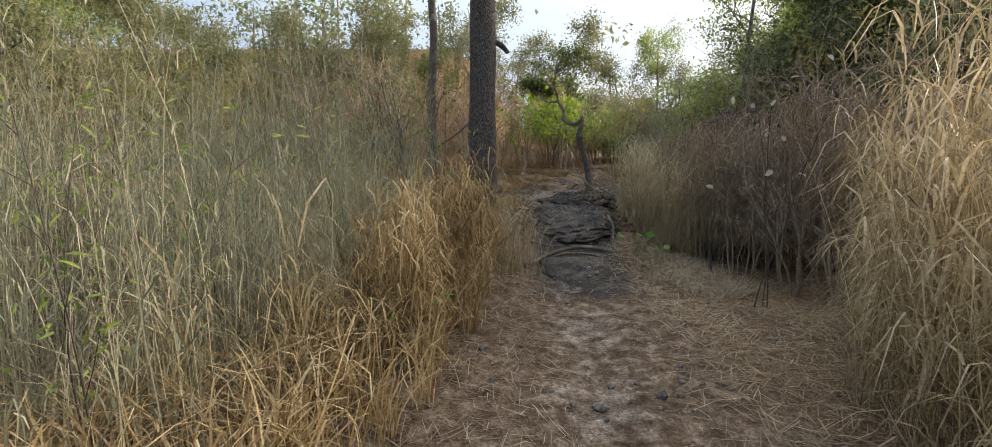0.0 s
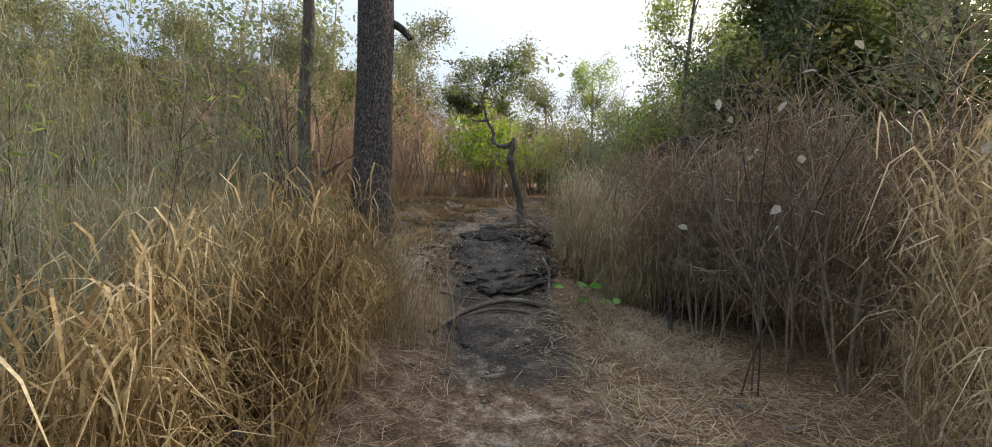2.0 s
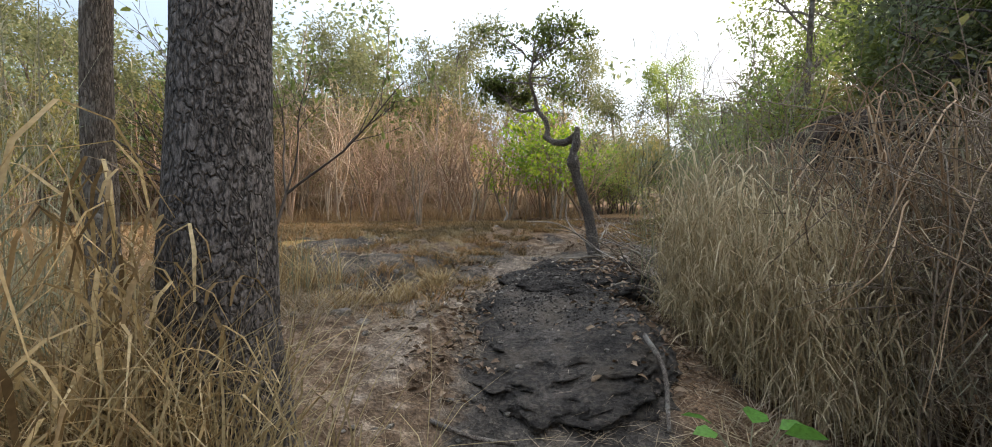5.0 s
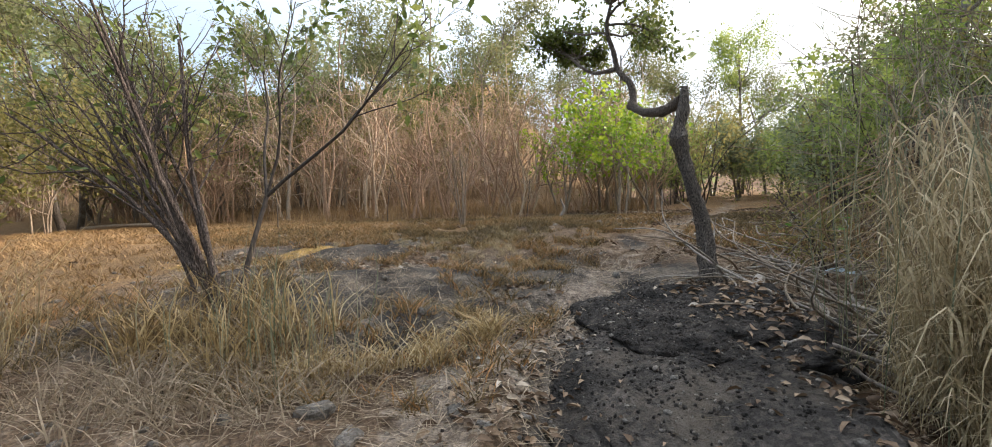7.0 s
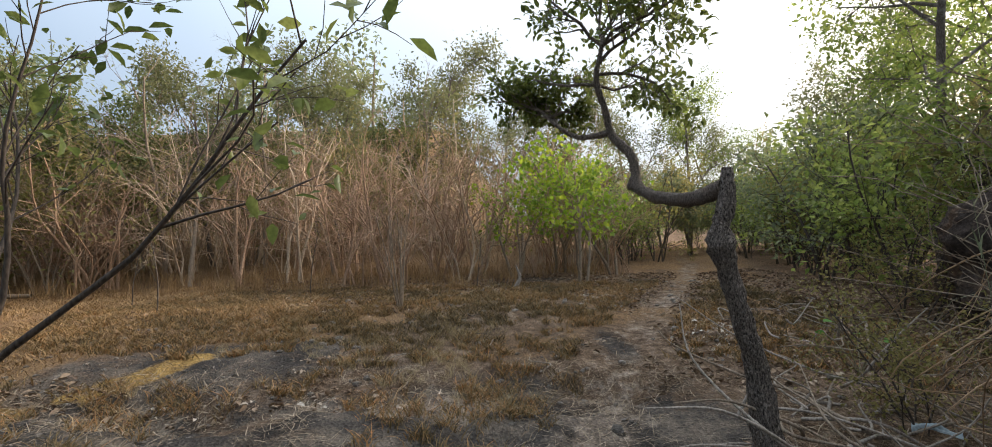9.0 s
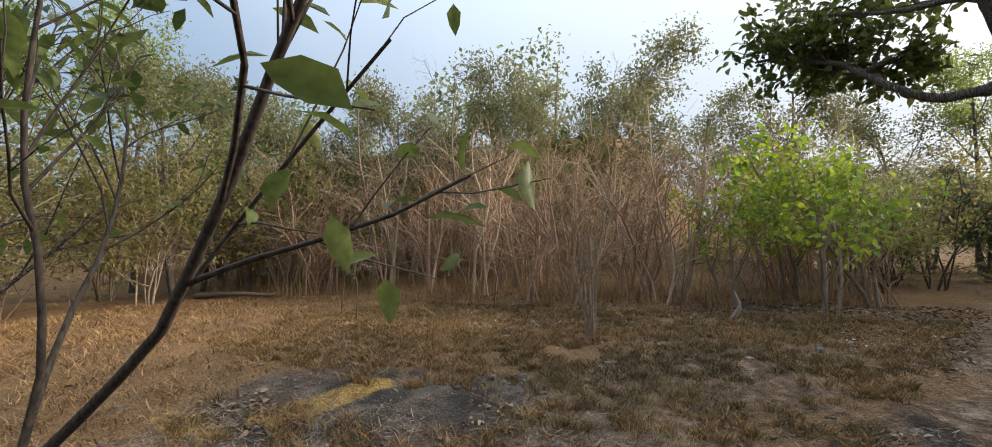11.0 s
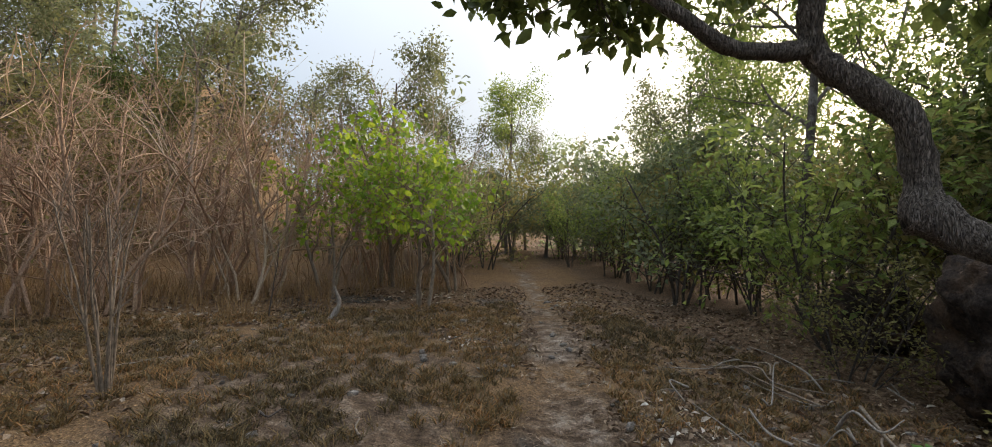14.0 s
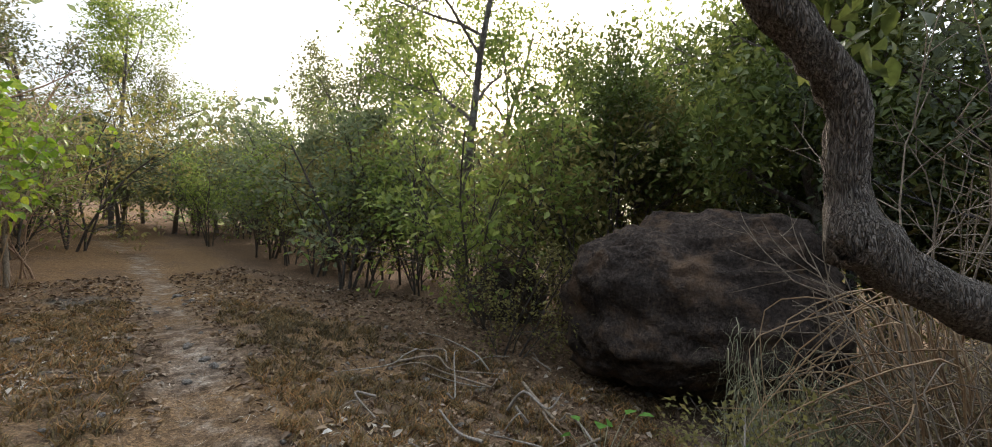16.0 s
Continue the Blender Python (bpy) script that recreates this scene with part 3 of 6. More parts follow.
# ---------------------------------------------------------------- the ground
def axis(lo, hi, step, far_lo, far_hi):
    core = np.arange(lo, hi + step / 2, step)
    up, down = [], []
    d, v = step, hi
    while v < far_hi:
        d *= 1.13
        v += d
        up.append(v)
    d, v = step, lo
    while v > far_lo:
        d *= 1.13
        v -= d
        down.append(v)
    return np.concatenate([down[::-1], core, up])


def build_ground():
    gx, gy = axis(-4.0, 6.5, 0.07, -600, 600), axis(2.0, 19.0, 0.08, -600, 600)
    X, Y = np.meshgrid(gx, gy, indexing="xy")
    Z = ground_z(X, Y)
    nx, ny = len(gx), len(gy)
    v = np.stack([X, Y, Z], 2).reshape(-1, 3)
    j, i = np.meshgrid(np.arange(ny - 1), np.arange(nx - 1), indexing="ij")
    f = np.stack([j * nx + i, j * nx + i + 1, (j + 1) * nx + i + 1, (j + 1) * nx + i], 2).reshape(-1, 4)
    me = mesh_from("ground", v, [f], EARTH, True)
    x, y = v[:, 0], v[:, 1]
    off = np.abs(x - trail_x(y))
    wide = np.interp(y, [0, 5, 7, 10, 13, 17, 25], [0.55, 0.5, 0.35, 0.35, 0.42, 0.42, 0.35])
    off2 = np.abs(x - trail_x(y) + 0.5 * (fbm(x * 0.7, y * 0.7, 57) - 0.47))
    sand = 0.66 * smooth01(2.3, 0.1, off2 / wide) * np.interp(y, [5.0, 6.5, 9.5, 11.5], [0.85, 0.45, 0.5, 0.8]) * (0.45 + 0.9 * fbm(x * 1.3, y * 1.3, 5))
    sand = np.maximum(sand, 0.8 * np.exp(-((x + 0.2) / 1.0) ** 2 - ((y - 12.6) / 0.35) ** 2) * fbm(x * 2, y * 2, 8) * 2)
    rock = smooth01(9.0, 10.0, y) * (1 - smooth01(12.6, 14.6, y + 0.2 * x)) * smooth01(-5.0, -2.6, x) * (1 - smooth01(2.0, 3.2, x)) * (0.02 + 1.35 * fbm(x * 0.8, y * 1.3, 21))
    rock = np.maximum(rock, smooth01(6.2, 7.2, y) * (1 - smooth01(9.5, 10.5, y)) * np.exp(-((x - 1.3) / 0.75) ** 4) * 0.85)
    rock = np.maximum(rock, np.exp(-((x - 4.3) / 0.45) ** 2 - ((y - 20.3) / 0.35) ** 2))
    rock = np.maximum(rock, np.exp(-((x - 2.0) / 0.3) ** 2 - ((y - 14.0) / 0.9) ** 2) * 0.75)
    rock = np.maximum(rock, 0.8 * np.exp(-((x - 1.6) / 1.8) ** 2 - ((y - 21.0) / 0.6) ** 2))
    sand = np.maximum(sand, 0.9 * np.exp(-((x - 0.2) / 0.3) ** 2 - ((y - 8.9) / 1.3) ** 2) * (0.55 + fbm(x * 2.2, y * 2.2, 18)))
    sand = np.maximum(sand, 0.72 * np.exp(-((x - 0.15 - 0.3 * (y - 8.5)) / 0.42) ** 2) * smooth01(8.0, 9.0, y) * (1 - smooth01(11.5, 12.8, y)) * (0.4 + 1.2 * fbm(x * 1.9, y * 1.9, 38)))
    rock = np.maximum(rock, 1.0 * np.exp(-((x - 0.85) / 0.36) ** 2 - ((y - 9.2) / 1.5) ** 2) * (0.45 + fbm(x * 2.2, y * 2.2, 29)))
    rock = np.maximum(rock, 0.72 * smooth01(5.0, 6.0, y) * (1 - smooth01(7.0, 7.8, y)) * np.exp(-((x - 1.25) / 0.85) ** 4) * (0.5 + fbm(x * 1.8, y * 1.8, 25)))
    straw = smooth01(13.2, 14.6, y + 0.12 * x) * smooth01(0.5, -2.2, x - 0.25 * (y - 15)) * (0.4 + 0.9 * fbm(x * 0.5, y * 0.5, 41))
    straw = np.maximum(straw, smooth01(-3.2, -5.0, x) * smooth01(8.0, 10.0, y))
    # warm sunlit patches beside the trail, painted with the straw colour
    straw = np.maximum(straw, smooth01(12.8, 14.5, y) * smooth01(3.6, 1.0, np.abs(x - trail_x(y))) * fbm(x * 1.1, y * 1.1, 77) * 1.35)
    straw = np.maximum(straw, 0.4 * smooth01(1.4, 2.8, x) * (1 - smooth01(6.5, 8.0, y)) * fbm(x * 1.2, y * 1.2, 13) * 1.6)
    litter = smooth01(19.0, 21.0, y) * 0.9
    litter = np.maximum(litter, smooth01(3.0, 4.0, x) * smooth01(12.0, 13.0, y) * smooth01(0.9, 1.6, off))
    litter = np.maximum(litter, smooth01(1.5, 2.4, x) * (1 - smooth01(9, 11, y)) * 0.8)
    along = np.clip((y - 12.95) / 0.95, 0, 1)
    ochre = 1.15 * np.exp(-((x + 3.25 - 0.42 * along) / 0.24) ** 2 - ((y - 12.95 - 0.95 * along) / 0.22) ** 2) * (0.05 + 1.6 * fbm(x * 2.5, y * 2.5, 52))
    ochre = np.maximum(ochre, np.exp(-((x + 3.9) / 0.45) ** 2 - ((y - 12.6) / 0.18) ** 2))
    rock = np.maximum(rock, 0.95 * np.exp(-((x + 2.6) / 1.7) ** 4 - ((y - 13.6 - 0.15 * (x + 2.6)) / 0.95) ** 4) * (0.35 + fbm(x * 1.4, y * 1.4, 95)))
    for name, mask in (("sand", sand), ("rock", rock), ("straw", straw), ("litter", litter), ("ochre", ochre)):
        a = me.attributes.new(name, "FLOAT", "POINT")
        a.data.foreach_set("value", np.clip(mask, 0, 1).astype(np.float32))
    return tagged(new("ground", me), "dry sandy earth with rock patches, straw and leaf litter", "ground", "", "structure")


ground = build_ground()


def gz(x, y):
    return float(ground_z(x, y))


# ---------------------------------------------------------------- rocks
def rock_mesh(name, size, seed, detail, material, strata=0.06, lumps=0.22, flat=0.5):
    """A worn stone: a sphere squared off, lumped, with bedding steps and pits."""
    bm = bmesh.new()
    bmesh.ops.create_icosphere(bm, subdivisions=detail, radius=1.0)
    o = Vector((seed * 3.7, seed * 1.9, seed * 5.3))
    for v in bm.verts:
        p = v.co.copy()
        q = Vector([math.copysign(abs(c) ** flat, c) for c in p])
        p = p.lerp(q, 0.45)
        k = 1 + lumps * noise.fractal(p * 1.3 + o, 1.0, 2.0, 4)
        k += strata * math.sin(p.z * 9 + 2.5 * noise.noise(p * 1.5 + o)) * (1 - abs(v.co.z))
        if detail > 3:
            k += 0.06 * noise.fractal(Vector((p.x * 4, p.y * 4, p.z * (9 if strata > 0.03 else 4))) + o, 0.7, 2.0, 5) + 0.02 * noise.fractal(p * 22 + o, 0.7, 2.0, 3)
        v.co = Vector((p.x * size[0], p.y * size[1], p.z * size[2])) * k
    me = bpy.data.meshes.new(name)
    bm.to_mesh(me)
    bm.free()
    me.polygons.foreach_set("use_smooth", np.ones(len(me.polygons), bool))
    me.materials.append(material)
    return me


slab = tagged(new("rock_slab", rock_mesh("rock_slab", (0.86, 1.30, 0.25), 4, 6, ROCK, 0.035, 0.27, 0.45)), "blackened sandstone slab forming a step in the path", "rock")
slab.matrix_basis = pose(1.32, 9.05, 0.65, 9, -8, 8)
shelf = tagged(new("rock_slab", rock_mesh("rock_slab", (0.55, 0.55, 0.16), 9, 5, ROCK, 0.06, 0.3, 0.4)), "low dark rock shelf beneath the sandstone step", "rock")
shelf.matrix_basis = pose(1.2, 6.8, 0.085, 14, 0, 20)
shelf2 = tagged(new("rock_slab", rock_mesh("rock_slab", (0.9, 1.0, 0.22), 12, 6, CHAR, 0.03, 0.36, 0.6)), "charred gravelly rock hump beside the bent tree", "rock")
shelf2.matrix_basis = pose(1.75, 10.25, 0.91, 7, -3, -20)
boulder = tagged(new("boulder", rock_mesh("boulder", (1.05, 1.32, 0.94), 7, 6, BOULDER, 0.03, 0.16, 0.5)), "large dark brown boulder with an undercut base", "boulder")
boulder.matrix_basis = pose(6.35, 12.35, 2.25, 0, 6, 12)
boulder2 = tagged(new("boulder", rock_mesh("boulder", (0.55, 0.6, 0.55), 15, 4, BOULDER, 0.03, 0.2, 0.5)), "smaller dark boulder half hidden behind shrubs", "boulder")
boulder2.matrix_basis = pose(7.9, 15.3, gz(7.9, 15.3) + 0.35)

# ---------------------------------------------------------------- big trees by the path
rng = np.random.default_rng(11)


def big_tree():
    polys = []
    z0 = gz(-0.2, 7.0) - 0.15
    pts = curve_through([(-0.16, 6.97, z0), (-0.18, 6.96, z0 + 0.25), (-0.21, 6.95, z0 + 1.2), (-0.19, 6.95, z0 + 2.6), (-0.20, 6.98, z0 + 4.5), (-0.3, 7.1, z0 + 7.0), (-0.1, 7.2, z0 + 9.0)], 6)
    rad = np.interp(pts[:, 2] - z0, [0, 0.25, 0.8, 2, 5, 9], [0.36, 0.285, 0.23, 0.192, 0.165, 0.09])
    local = pts - np.array([-0.2, 6.95, z0])
    polys.append((local, rad, 20))
    spec = [dict(n=5, ratio=0.55, angle=45, wander=0.12, lift=0.05, sides=6, steps=6), dict(n=4, ratio=0.5, angle=45, wander=0.15, lift=0.03, sides=4, steps=4), dict(wander=0.15, lift=0, sides=3, steps=3, tips=5, n=0)]
    tips = []
    for k in range(6):
        p = local[-1 - 2 * k]
        a = k * 2.2
        grow(rng, p, (math.cos(a), math.sin(a), 0.6), 2.6, 0.06, spec, 0, polys, tips)
    stub = [local[20] + np.array([0.12, 0, 0.0]), local[20] + np.array([0.26, 0.02, -0.06]), local[20] + np.array([0.36, 0.0, -0.17])]
    polys.append((curve_through(stub, 3), np.linspace(0.05, 0.03, 7), 6))
    ob = plant("tree", "tall straight tree with dark scaly bark beside the path", "tree", polys, tips, BARK_DARK, GREEN, 5, 0.12, 0.15, rng=rng, rough=0.025)
    ob.matrix_basis = pose(-0.2, 6.95, z0)


def slim_tree():
    z0 = gz(-0.95, 7.2) - 0.1
    pts = curve_through([(0, 0, 0), (0.03, 0, 0.8), (-0.02, 0.02, 2.0), (0.03, 0, 3.2), (-0.05, 0.05, 4.6), (0.1, 0, 6)], 6)
    polys = [(pts, np.linspace(0.085, 0.04, len(pts)), 10)]
    tips = []
    spec = [dict(n=5, ratio=0.5, angle=50, wander=0.15, lift=0.02, sides=5, steps=5), dict(wander=0.15, lift=-0.02, sides=3, steps=3, tips=4, n=0)]
    for k in range(9):
        a = k * 2.4
        grow(rng, pts[21 + k], (math.cos(a), math.sin(a), 0.4), 1.3, 0.022, spec, 0, polys, tips)
    ob = plant("tree", "slim tree with a patchy bark among tall grass", "tree", polys, tips, BARK_GREY, GREYGREEN, 3, 0.10, 0.1, rng=rng, rough=0.04)
    ob.matrix_basis = pose(-0.95, 7.2, z0)


def bent_tree():
    """The crooked tree: a leaning trunk, broken off at the top, whose side stem runs level and then climbs."""
    base = np.array([2.27, 11.42, gz(2.27, 11.42) - 0.08])
    trunk = curve_through([base, (2.2, 11.38, 1.65), (2.1, 11.32, 2.0), (2.0, 11.28, 2.35), (1.96, 11.26, 2.55), (2.0, 11.24, 2.72), (2.02, 11.24, 2.95)], 6)
    rt = np.interp(np.arange(len(trunk)), [0, 4, 10, 18, 22, 26, 30, 36], [0.12, 0.074, 0.062, 0.057, 0.09, 0.05, 0.06, 0.034])
    stem = curve_through([(2.0, 11.24, 2.84), (1.90, 11.45, 2.79), (1.78, 11.75, 2.84), (1.70, 11.99, 2.96), (1.71, 12.03, 3.08), (1.68, 12.04, 3.22), (1.62, 12.12, 3.33), (1.575, 12.2, 3.44), (1.53, 12.17, 3.62), (1.46, 12.12, 3.85), (1.50, 12.05, 4.1)], 6)
    rs = np.interp(np.arange(len(stem)), [0, 10, 17, 19, 22, 30, 40, 60], [0.056, 0.044, 0.042, 0.053, 0.038, 0.036, 0.034, 0.017])
    limb = curve_through([(1.575, 12.2, 3.44), (1.46, 12.23, 3.42), (1.32, 12.26, 3.42), (1.18, 12.32, 3.52), (1.05, 12.5, 3.72)], 5)
    knob = curve_through([(1.72, 11.98, 2.97), (1.67, 12.02, 2.97), (1.655, 12.035, 2.975)], 2)
    polys = [(trunk - base, rt, 14), (stem - base, rs, 12), (limb - base, np.linspace(0.029, 0.015, len(limb)), 8), (knob - base, np.linspace(0.055, 0.03, len(knob)), 8)]
    tips = []
    spec = [dict(n=6, ratio=0.6, angle=50, wander=0.22, lift=0.03, sides=5, steps=6, low=0.15), dict(n=4, ratio=0.55, angle=50, wander=0.25, lift=0.0, sides=4, steps=4, low=0.2), dict(wander=0.25, lift=-0.03, sides=3, steps=3, tips=4, n=0)]
    for p, w, L in ((stem[-1], (0, 0.2, 1), 0.75), (stem[-1], (-0.7, -0.3, 0.6), 0.75), (stem[-1], (0.8, 0.0, 0.5), 0.8), (stem[-8], (-0.9, 0.2, 0.3), 0.75), (stem[-8], (0.5, 0.8, 0.5), 0.7),
                    (stem[-4], (0.6, -0.5, 0.6), 0.75), (stem[-1], (0.5, -0.3, 0.9), 0.8), (stem[-1], (0.3, 0.6, 0.8), 0.7), (stem[-6], (0.9, 0.2, 0.35), 0.7), (limb[-1], (-0.5, 0.7, 0.6), 0.5), (limb[-5], (0.0, 0.9, 0.55), 0.6), (limb[-1], (-0.2, 0.9, 0.7), 0.55), (limb[-1], (-0.25, 0.9, 0.05), 0.34), (limb[-1], (0.5, 0.8, 0.3), 0.42), (limb[-3], (0.7, 0.7, 0.35), 0.45)):
        grow(rng, np.array(p) - base, w, L, 0.016, spec, 0, polys, tips)
    ob = plant("tree", "crooked tree with a broken top and a level side stem", "tree", polys, tips, BARK_BENT, DARKGREEN, 3, 0.062, 0.035, 0.52, True, 0.1, rng=rng, rough=0.10)
    ob.matrix_basis = Matrix.Translation(base)
    next(o for o in ob.children if o.name.startswith("trunk")).data.materials[0] = BARK_PLATED


big_tree()
slim_tree()
bent_tree()


# ---------------------------------------------------------------- shrubs and trees, built once and copied
def stems_plant(seed, stems, height, spread, spec, radius, foot=0.07):
    r = np.random.default_rng(seed)
    polys, tips = [], []
    for k in range(stems):
        a = r.uniform(0, 2 * np.pi)
        s = r.uniform(0.2, 1.0) * spread
        grow(r, (math.cos(a) * foot * stems ** 0.5, math.sin(a) * foot * stems ** 0.5, -0.05), (math.cos(a) * s, math.sin(a) * s, 1.0), height * r.uniform(0.7, 1.1), radius * r.uniform(0.7, 1.2), spec, 0, polys, tips)
    return polys, tips, r


BARE = [dict(n=7, ratio=0.42, angle=52, wander=0.17, lift=0.04, sides=5, steps=8, low=0.2, end=0.25, floor=0.006), dict(n=4, floor=0.0045, ratio=0.55, angle=46, wander=0.24, lift=0.05, sides=3, steps=3, low=0.2), dict(wander=0.14, lift=0.02, sides=3, steps=2, tips=3, n=0)]
BUSHY = [dict(n=7, ratio=0.45, angle=45, wander=0.14, lift=0.04, sides=5, steps=6, low=0.1), dict(n=5, ratio=0.62, angle=45, wander=0.16, lift=0.03, sides=3, steps=4, low=0.2), dict(wander=0.18, lift=0.0, sides=3, steps=2, tips=5, n=0)]
TALL = [dict(n=8, ratio=0.42, angle=55, wander=0.06, lift=0.03, sides=8, steps=9, low=0.35, end=0.3), dict(n=6, ratio=0.5, angle=48, wander=0.13, lift=0.03, sides=5, steps=5), dict(n=4, ratio=0.66, angle=48, wander=0.15, lift=0.0, sides=3, steps=3, low=0.2), dict(wander=0.18, lift=-0.02, sides=3, steps=3, tips=6, n=0)]


def scatter(proto, places, seed, low=0.8, high=1.2, tilt=4):
    """Copies of a plant at places in the plan; the plant itself takes the first."""
    r = np.random.default_rng(seed)
    for k, (x, y) in enumerate(places):
        s = r.uniform(low, high)
        m = pose(x, y, gz(x, y) - 0.04, r.uniform(-tilt, tilt), r.uniform(-tilt, tilt), r.uniform(0, 360)) @ Matrix.Diagonal((s, s, s * r.uniform(0.9, 1.1), 1))
        if k == 0:
            proto.matrix_basis = m
        else:
            ob = copy_thing(proto, Matrix.Identity(4))
            ob.matrix_basis = m


def bare_thicket():
    """The wall of leafless brown brush round the clearing."""
    r = np.random.default_rng(5)
    protos = []
    for k, (bark, leaf) in enumerate(((TWIG_RED, RUSSET), (TWIG_PALE, RUSSET), (TWIG_RED, None), (TWIG_PALE, OLIVE), (TWIG_RED, OLIVE))):
        polys, tips, q = stems_plant(50 + k, 4, 4.4, 0.22, BARE, 0.034, 0.16)
        protos.append(plant("bare_shrub", "leafless brown shrub with a few crooked upright stems", "shrub", polys, tips[::3], bark, leaf, 1, 0.055, 0.06, rng=q, group="thicket round the clearing", stem="stem", crown="dry_leaves"))
    spots = [[] for _ in protos]
    n = 0
    while n < 115:
        x, y = r.uniform(-22, 4.5), r.uniform(20.3, 29)
        edge = 20.8 + 0.06 * max(0, -x) + 1.2 * math.sin(x * 0.7) * 0.6
        if y < edge or r.random() > math.exp(-(y - edge) / 4.0) or (x > 1.0 and y < 22.3):
            continue
        spots[n % len(protos)].append((x, y))
        n += 1
    for k, p in enumerate(protos):
        scatter(p, spots[k], 70 + k, 0.5, 1.2, 7)


def lime_trees():
    """Small trees of crooked stems that fork low, with broad drooping leaves held high."""
    spec = [dict(n=5, ratio=0.62, angle=46, wander=0.15, lift=0.05, sides=7, steps=7, low=0.3, end=0.4), dict(n=5, ratio=0.55, angle=44, wander=0.2, lift=0.06, sides=4, steps=5, low=0.3), dict(n=4, ratio=0.5, angle=45, wander=0.2, lift=0.02, sides=3, steps=3, low=0.3), dict(wander=0.2, lift=0.0, sides=3, steps=2, tips=3, n=0)]
    for k, (x, y, s, st, h) in enumerate(((2.75, 19.95, 1.0, 3, 3.1), (1.2, 21.3, 0.85, 3, 2.7), (4.0, 21.6, 1.0, 3, 3.0), (2.6, 22.3, 1.2, 3, 3.2))):
        polys, tips, q = stems_plant(200 + k, st, h, 0.34, spec, 0.046)
        tips = [t for t in tips if t[0][2] > 0.95]
        tips = tips[::max(1, len(tips) // 400)]
        ob = plant("lime_shrub", "broad-leaved shrub with bright lime green leaves", "shrub", polys, tips, TWIG, LIME, 2, 0.12, 0.09, 0.75, True, 0.45, rng=q, group="lime green shrubs", stem="stem", crown="leaves")
        ob.matrix_basis = pose(x, y, gz(x, y) - 0.04, 0, 0, 40 * k) @ Matrix.Scale(s, 4)


def right_greens():
    """Green shrubs along the trail's far side, and the taller trees behind them."""
    kinds = [("green_shrub", "dense green shrub beside the trail", GREEN, 2.6, 5), ("green_shrub", "grey-green leafy shrub beside the trail", GREYGREEN, 2.8, 6), ("green_shrub", "yellow-green leafy shrub beside the trail", OLIVE, 2.4, 5)]
    protos = []
    for k, (nm, lb, mat, h, st) in enumerate(kinds):
        polys, tips, q = stems_plant(300 + k, st, h, 0.4, BUSHY, 0.022)
        protos.append(plant(nm, lb, "shrub", polys, tips, TWIG_DARK, mat, 3, 0.10, 0.11, 0.5, rng=q, group="shrubs along the trail", stem="stem", crown="leaves"))
    lines = [[(7.0, 15.1), (8.3, 17.2), (9.4, 19.0), (9.4, 21.8), (11.2, 24.0), (10.5, 26.5), (12.0, 34.0), (15.5, 31.0), (10.5, 38.0), (17, 27), (5.2, 24.5), (6.0, 27.0)],
             [(8.9, 15.8), (8.0, 18.6), (10.5, 20.6), (9.9, 23.4), (12.5, 26.5), (12.5, 30.5), (7.2, 30.0), (5.0, 27.5)],
             [(8.4, 14.0), (9.5, 16.9), (10.8, 18.4), (11.0, 22.0), (6.7, 25.9), (13.5, 29.0), (7.6, 13.6), (9.0, 18.0), (10.0, 15.2), (8.7, 20.3), (7.4, 9.6)]]
    for k, p in enumerate(protos):
        scatter(p, lines[k], 310 + k, 1.0, 1.5)
    polys, tips, q = stems_plant(330, 6, 3.6, 0.4, BUSHY, 0.025)
    p = plant("olive_shrub", "tall yellow-olive shrub at the clearing's far side", "shrub", polys, tips, TWIG, OLIVE, 3, 0.12, 0.11, 0.5, rng=q, group="olive shrubs", stem="stem", crown="leaves")
    scatter(p, [(-11.5, 17.0), (-13.0, 15.0), (-14.5, 17.8), (-12.0, 13.0), (-15.5, 12.5), (-10.8, 20.6), (-13.8, 9.8), (-7.5, 24.5), (-11.0, 24.0), (-17.0, 15.0), (-12.2, 7.5), (-4.0, 25.5), (-15.0, 22.0), (-1.0, 26.5), (6.0, 31), (8.0, 34), (4.2, 28.5), (12.0, 15.5), (13.2, 18.2), (12.3, 12.2), (10.4, 9.6), (14.0, 30), (14.5, 23)], 331, 0.85, 1.35)
    trees = []
    for k, (mat, h) in enumerate(((GREEN, 6.5), (DARKGREEN, 6.0), (HILL_LEAF, 6.8))):
        polys, tips, q = stems_plant(400 + k, 1 + (k == 1), h, 0.15, TALL, 0.10)
        trees.append(plant("tree", "leafy green woodland tree", "tree", polys, tips, BARK_GREY, mat, 6, 0.115, 0.17, 0.5, rng=q, group="woodland trees"))
    scatter(trees[0], [(8.3, 16.4), (11.5, 17.5), (13.5, 20.0), (-14.5, 15.5), (-17, 20), (15, 26), (9.3, 11.6), (11, 33)], 420, 0.9, 1.2)
    scatter(trees[1], [(9.2, 13.6), (8.7, 9.8), (12.5, 13.4), (-9.5, 27), (-4.0, 29.5), (-16, 26), (10.8, 14.8), (11.0, 11.6), (7.7, 10.5), (8.3, 8.9), (-11.5, 23.2), (-14.5, 20.6)], 421, 0.85, 1.15)
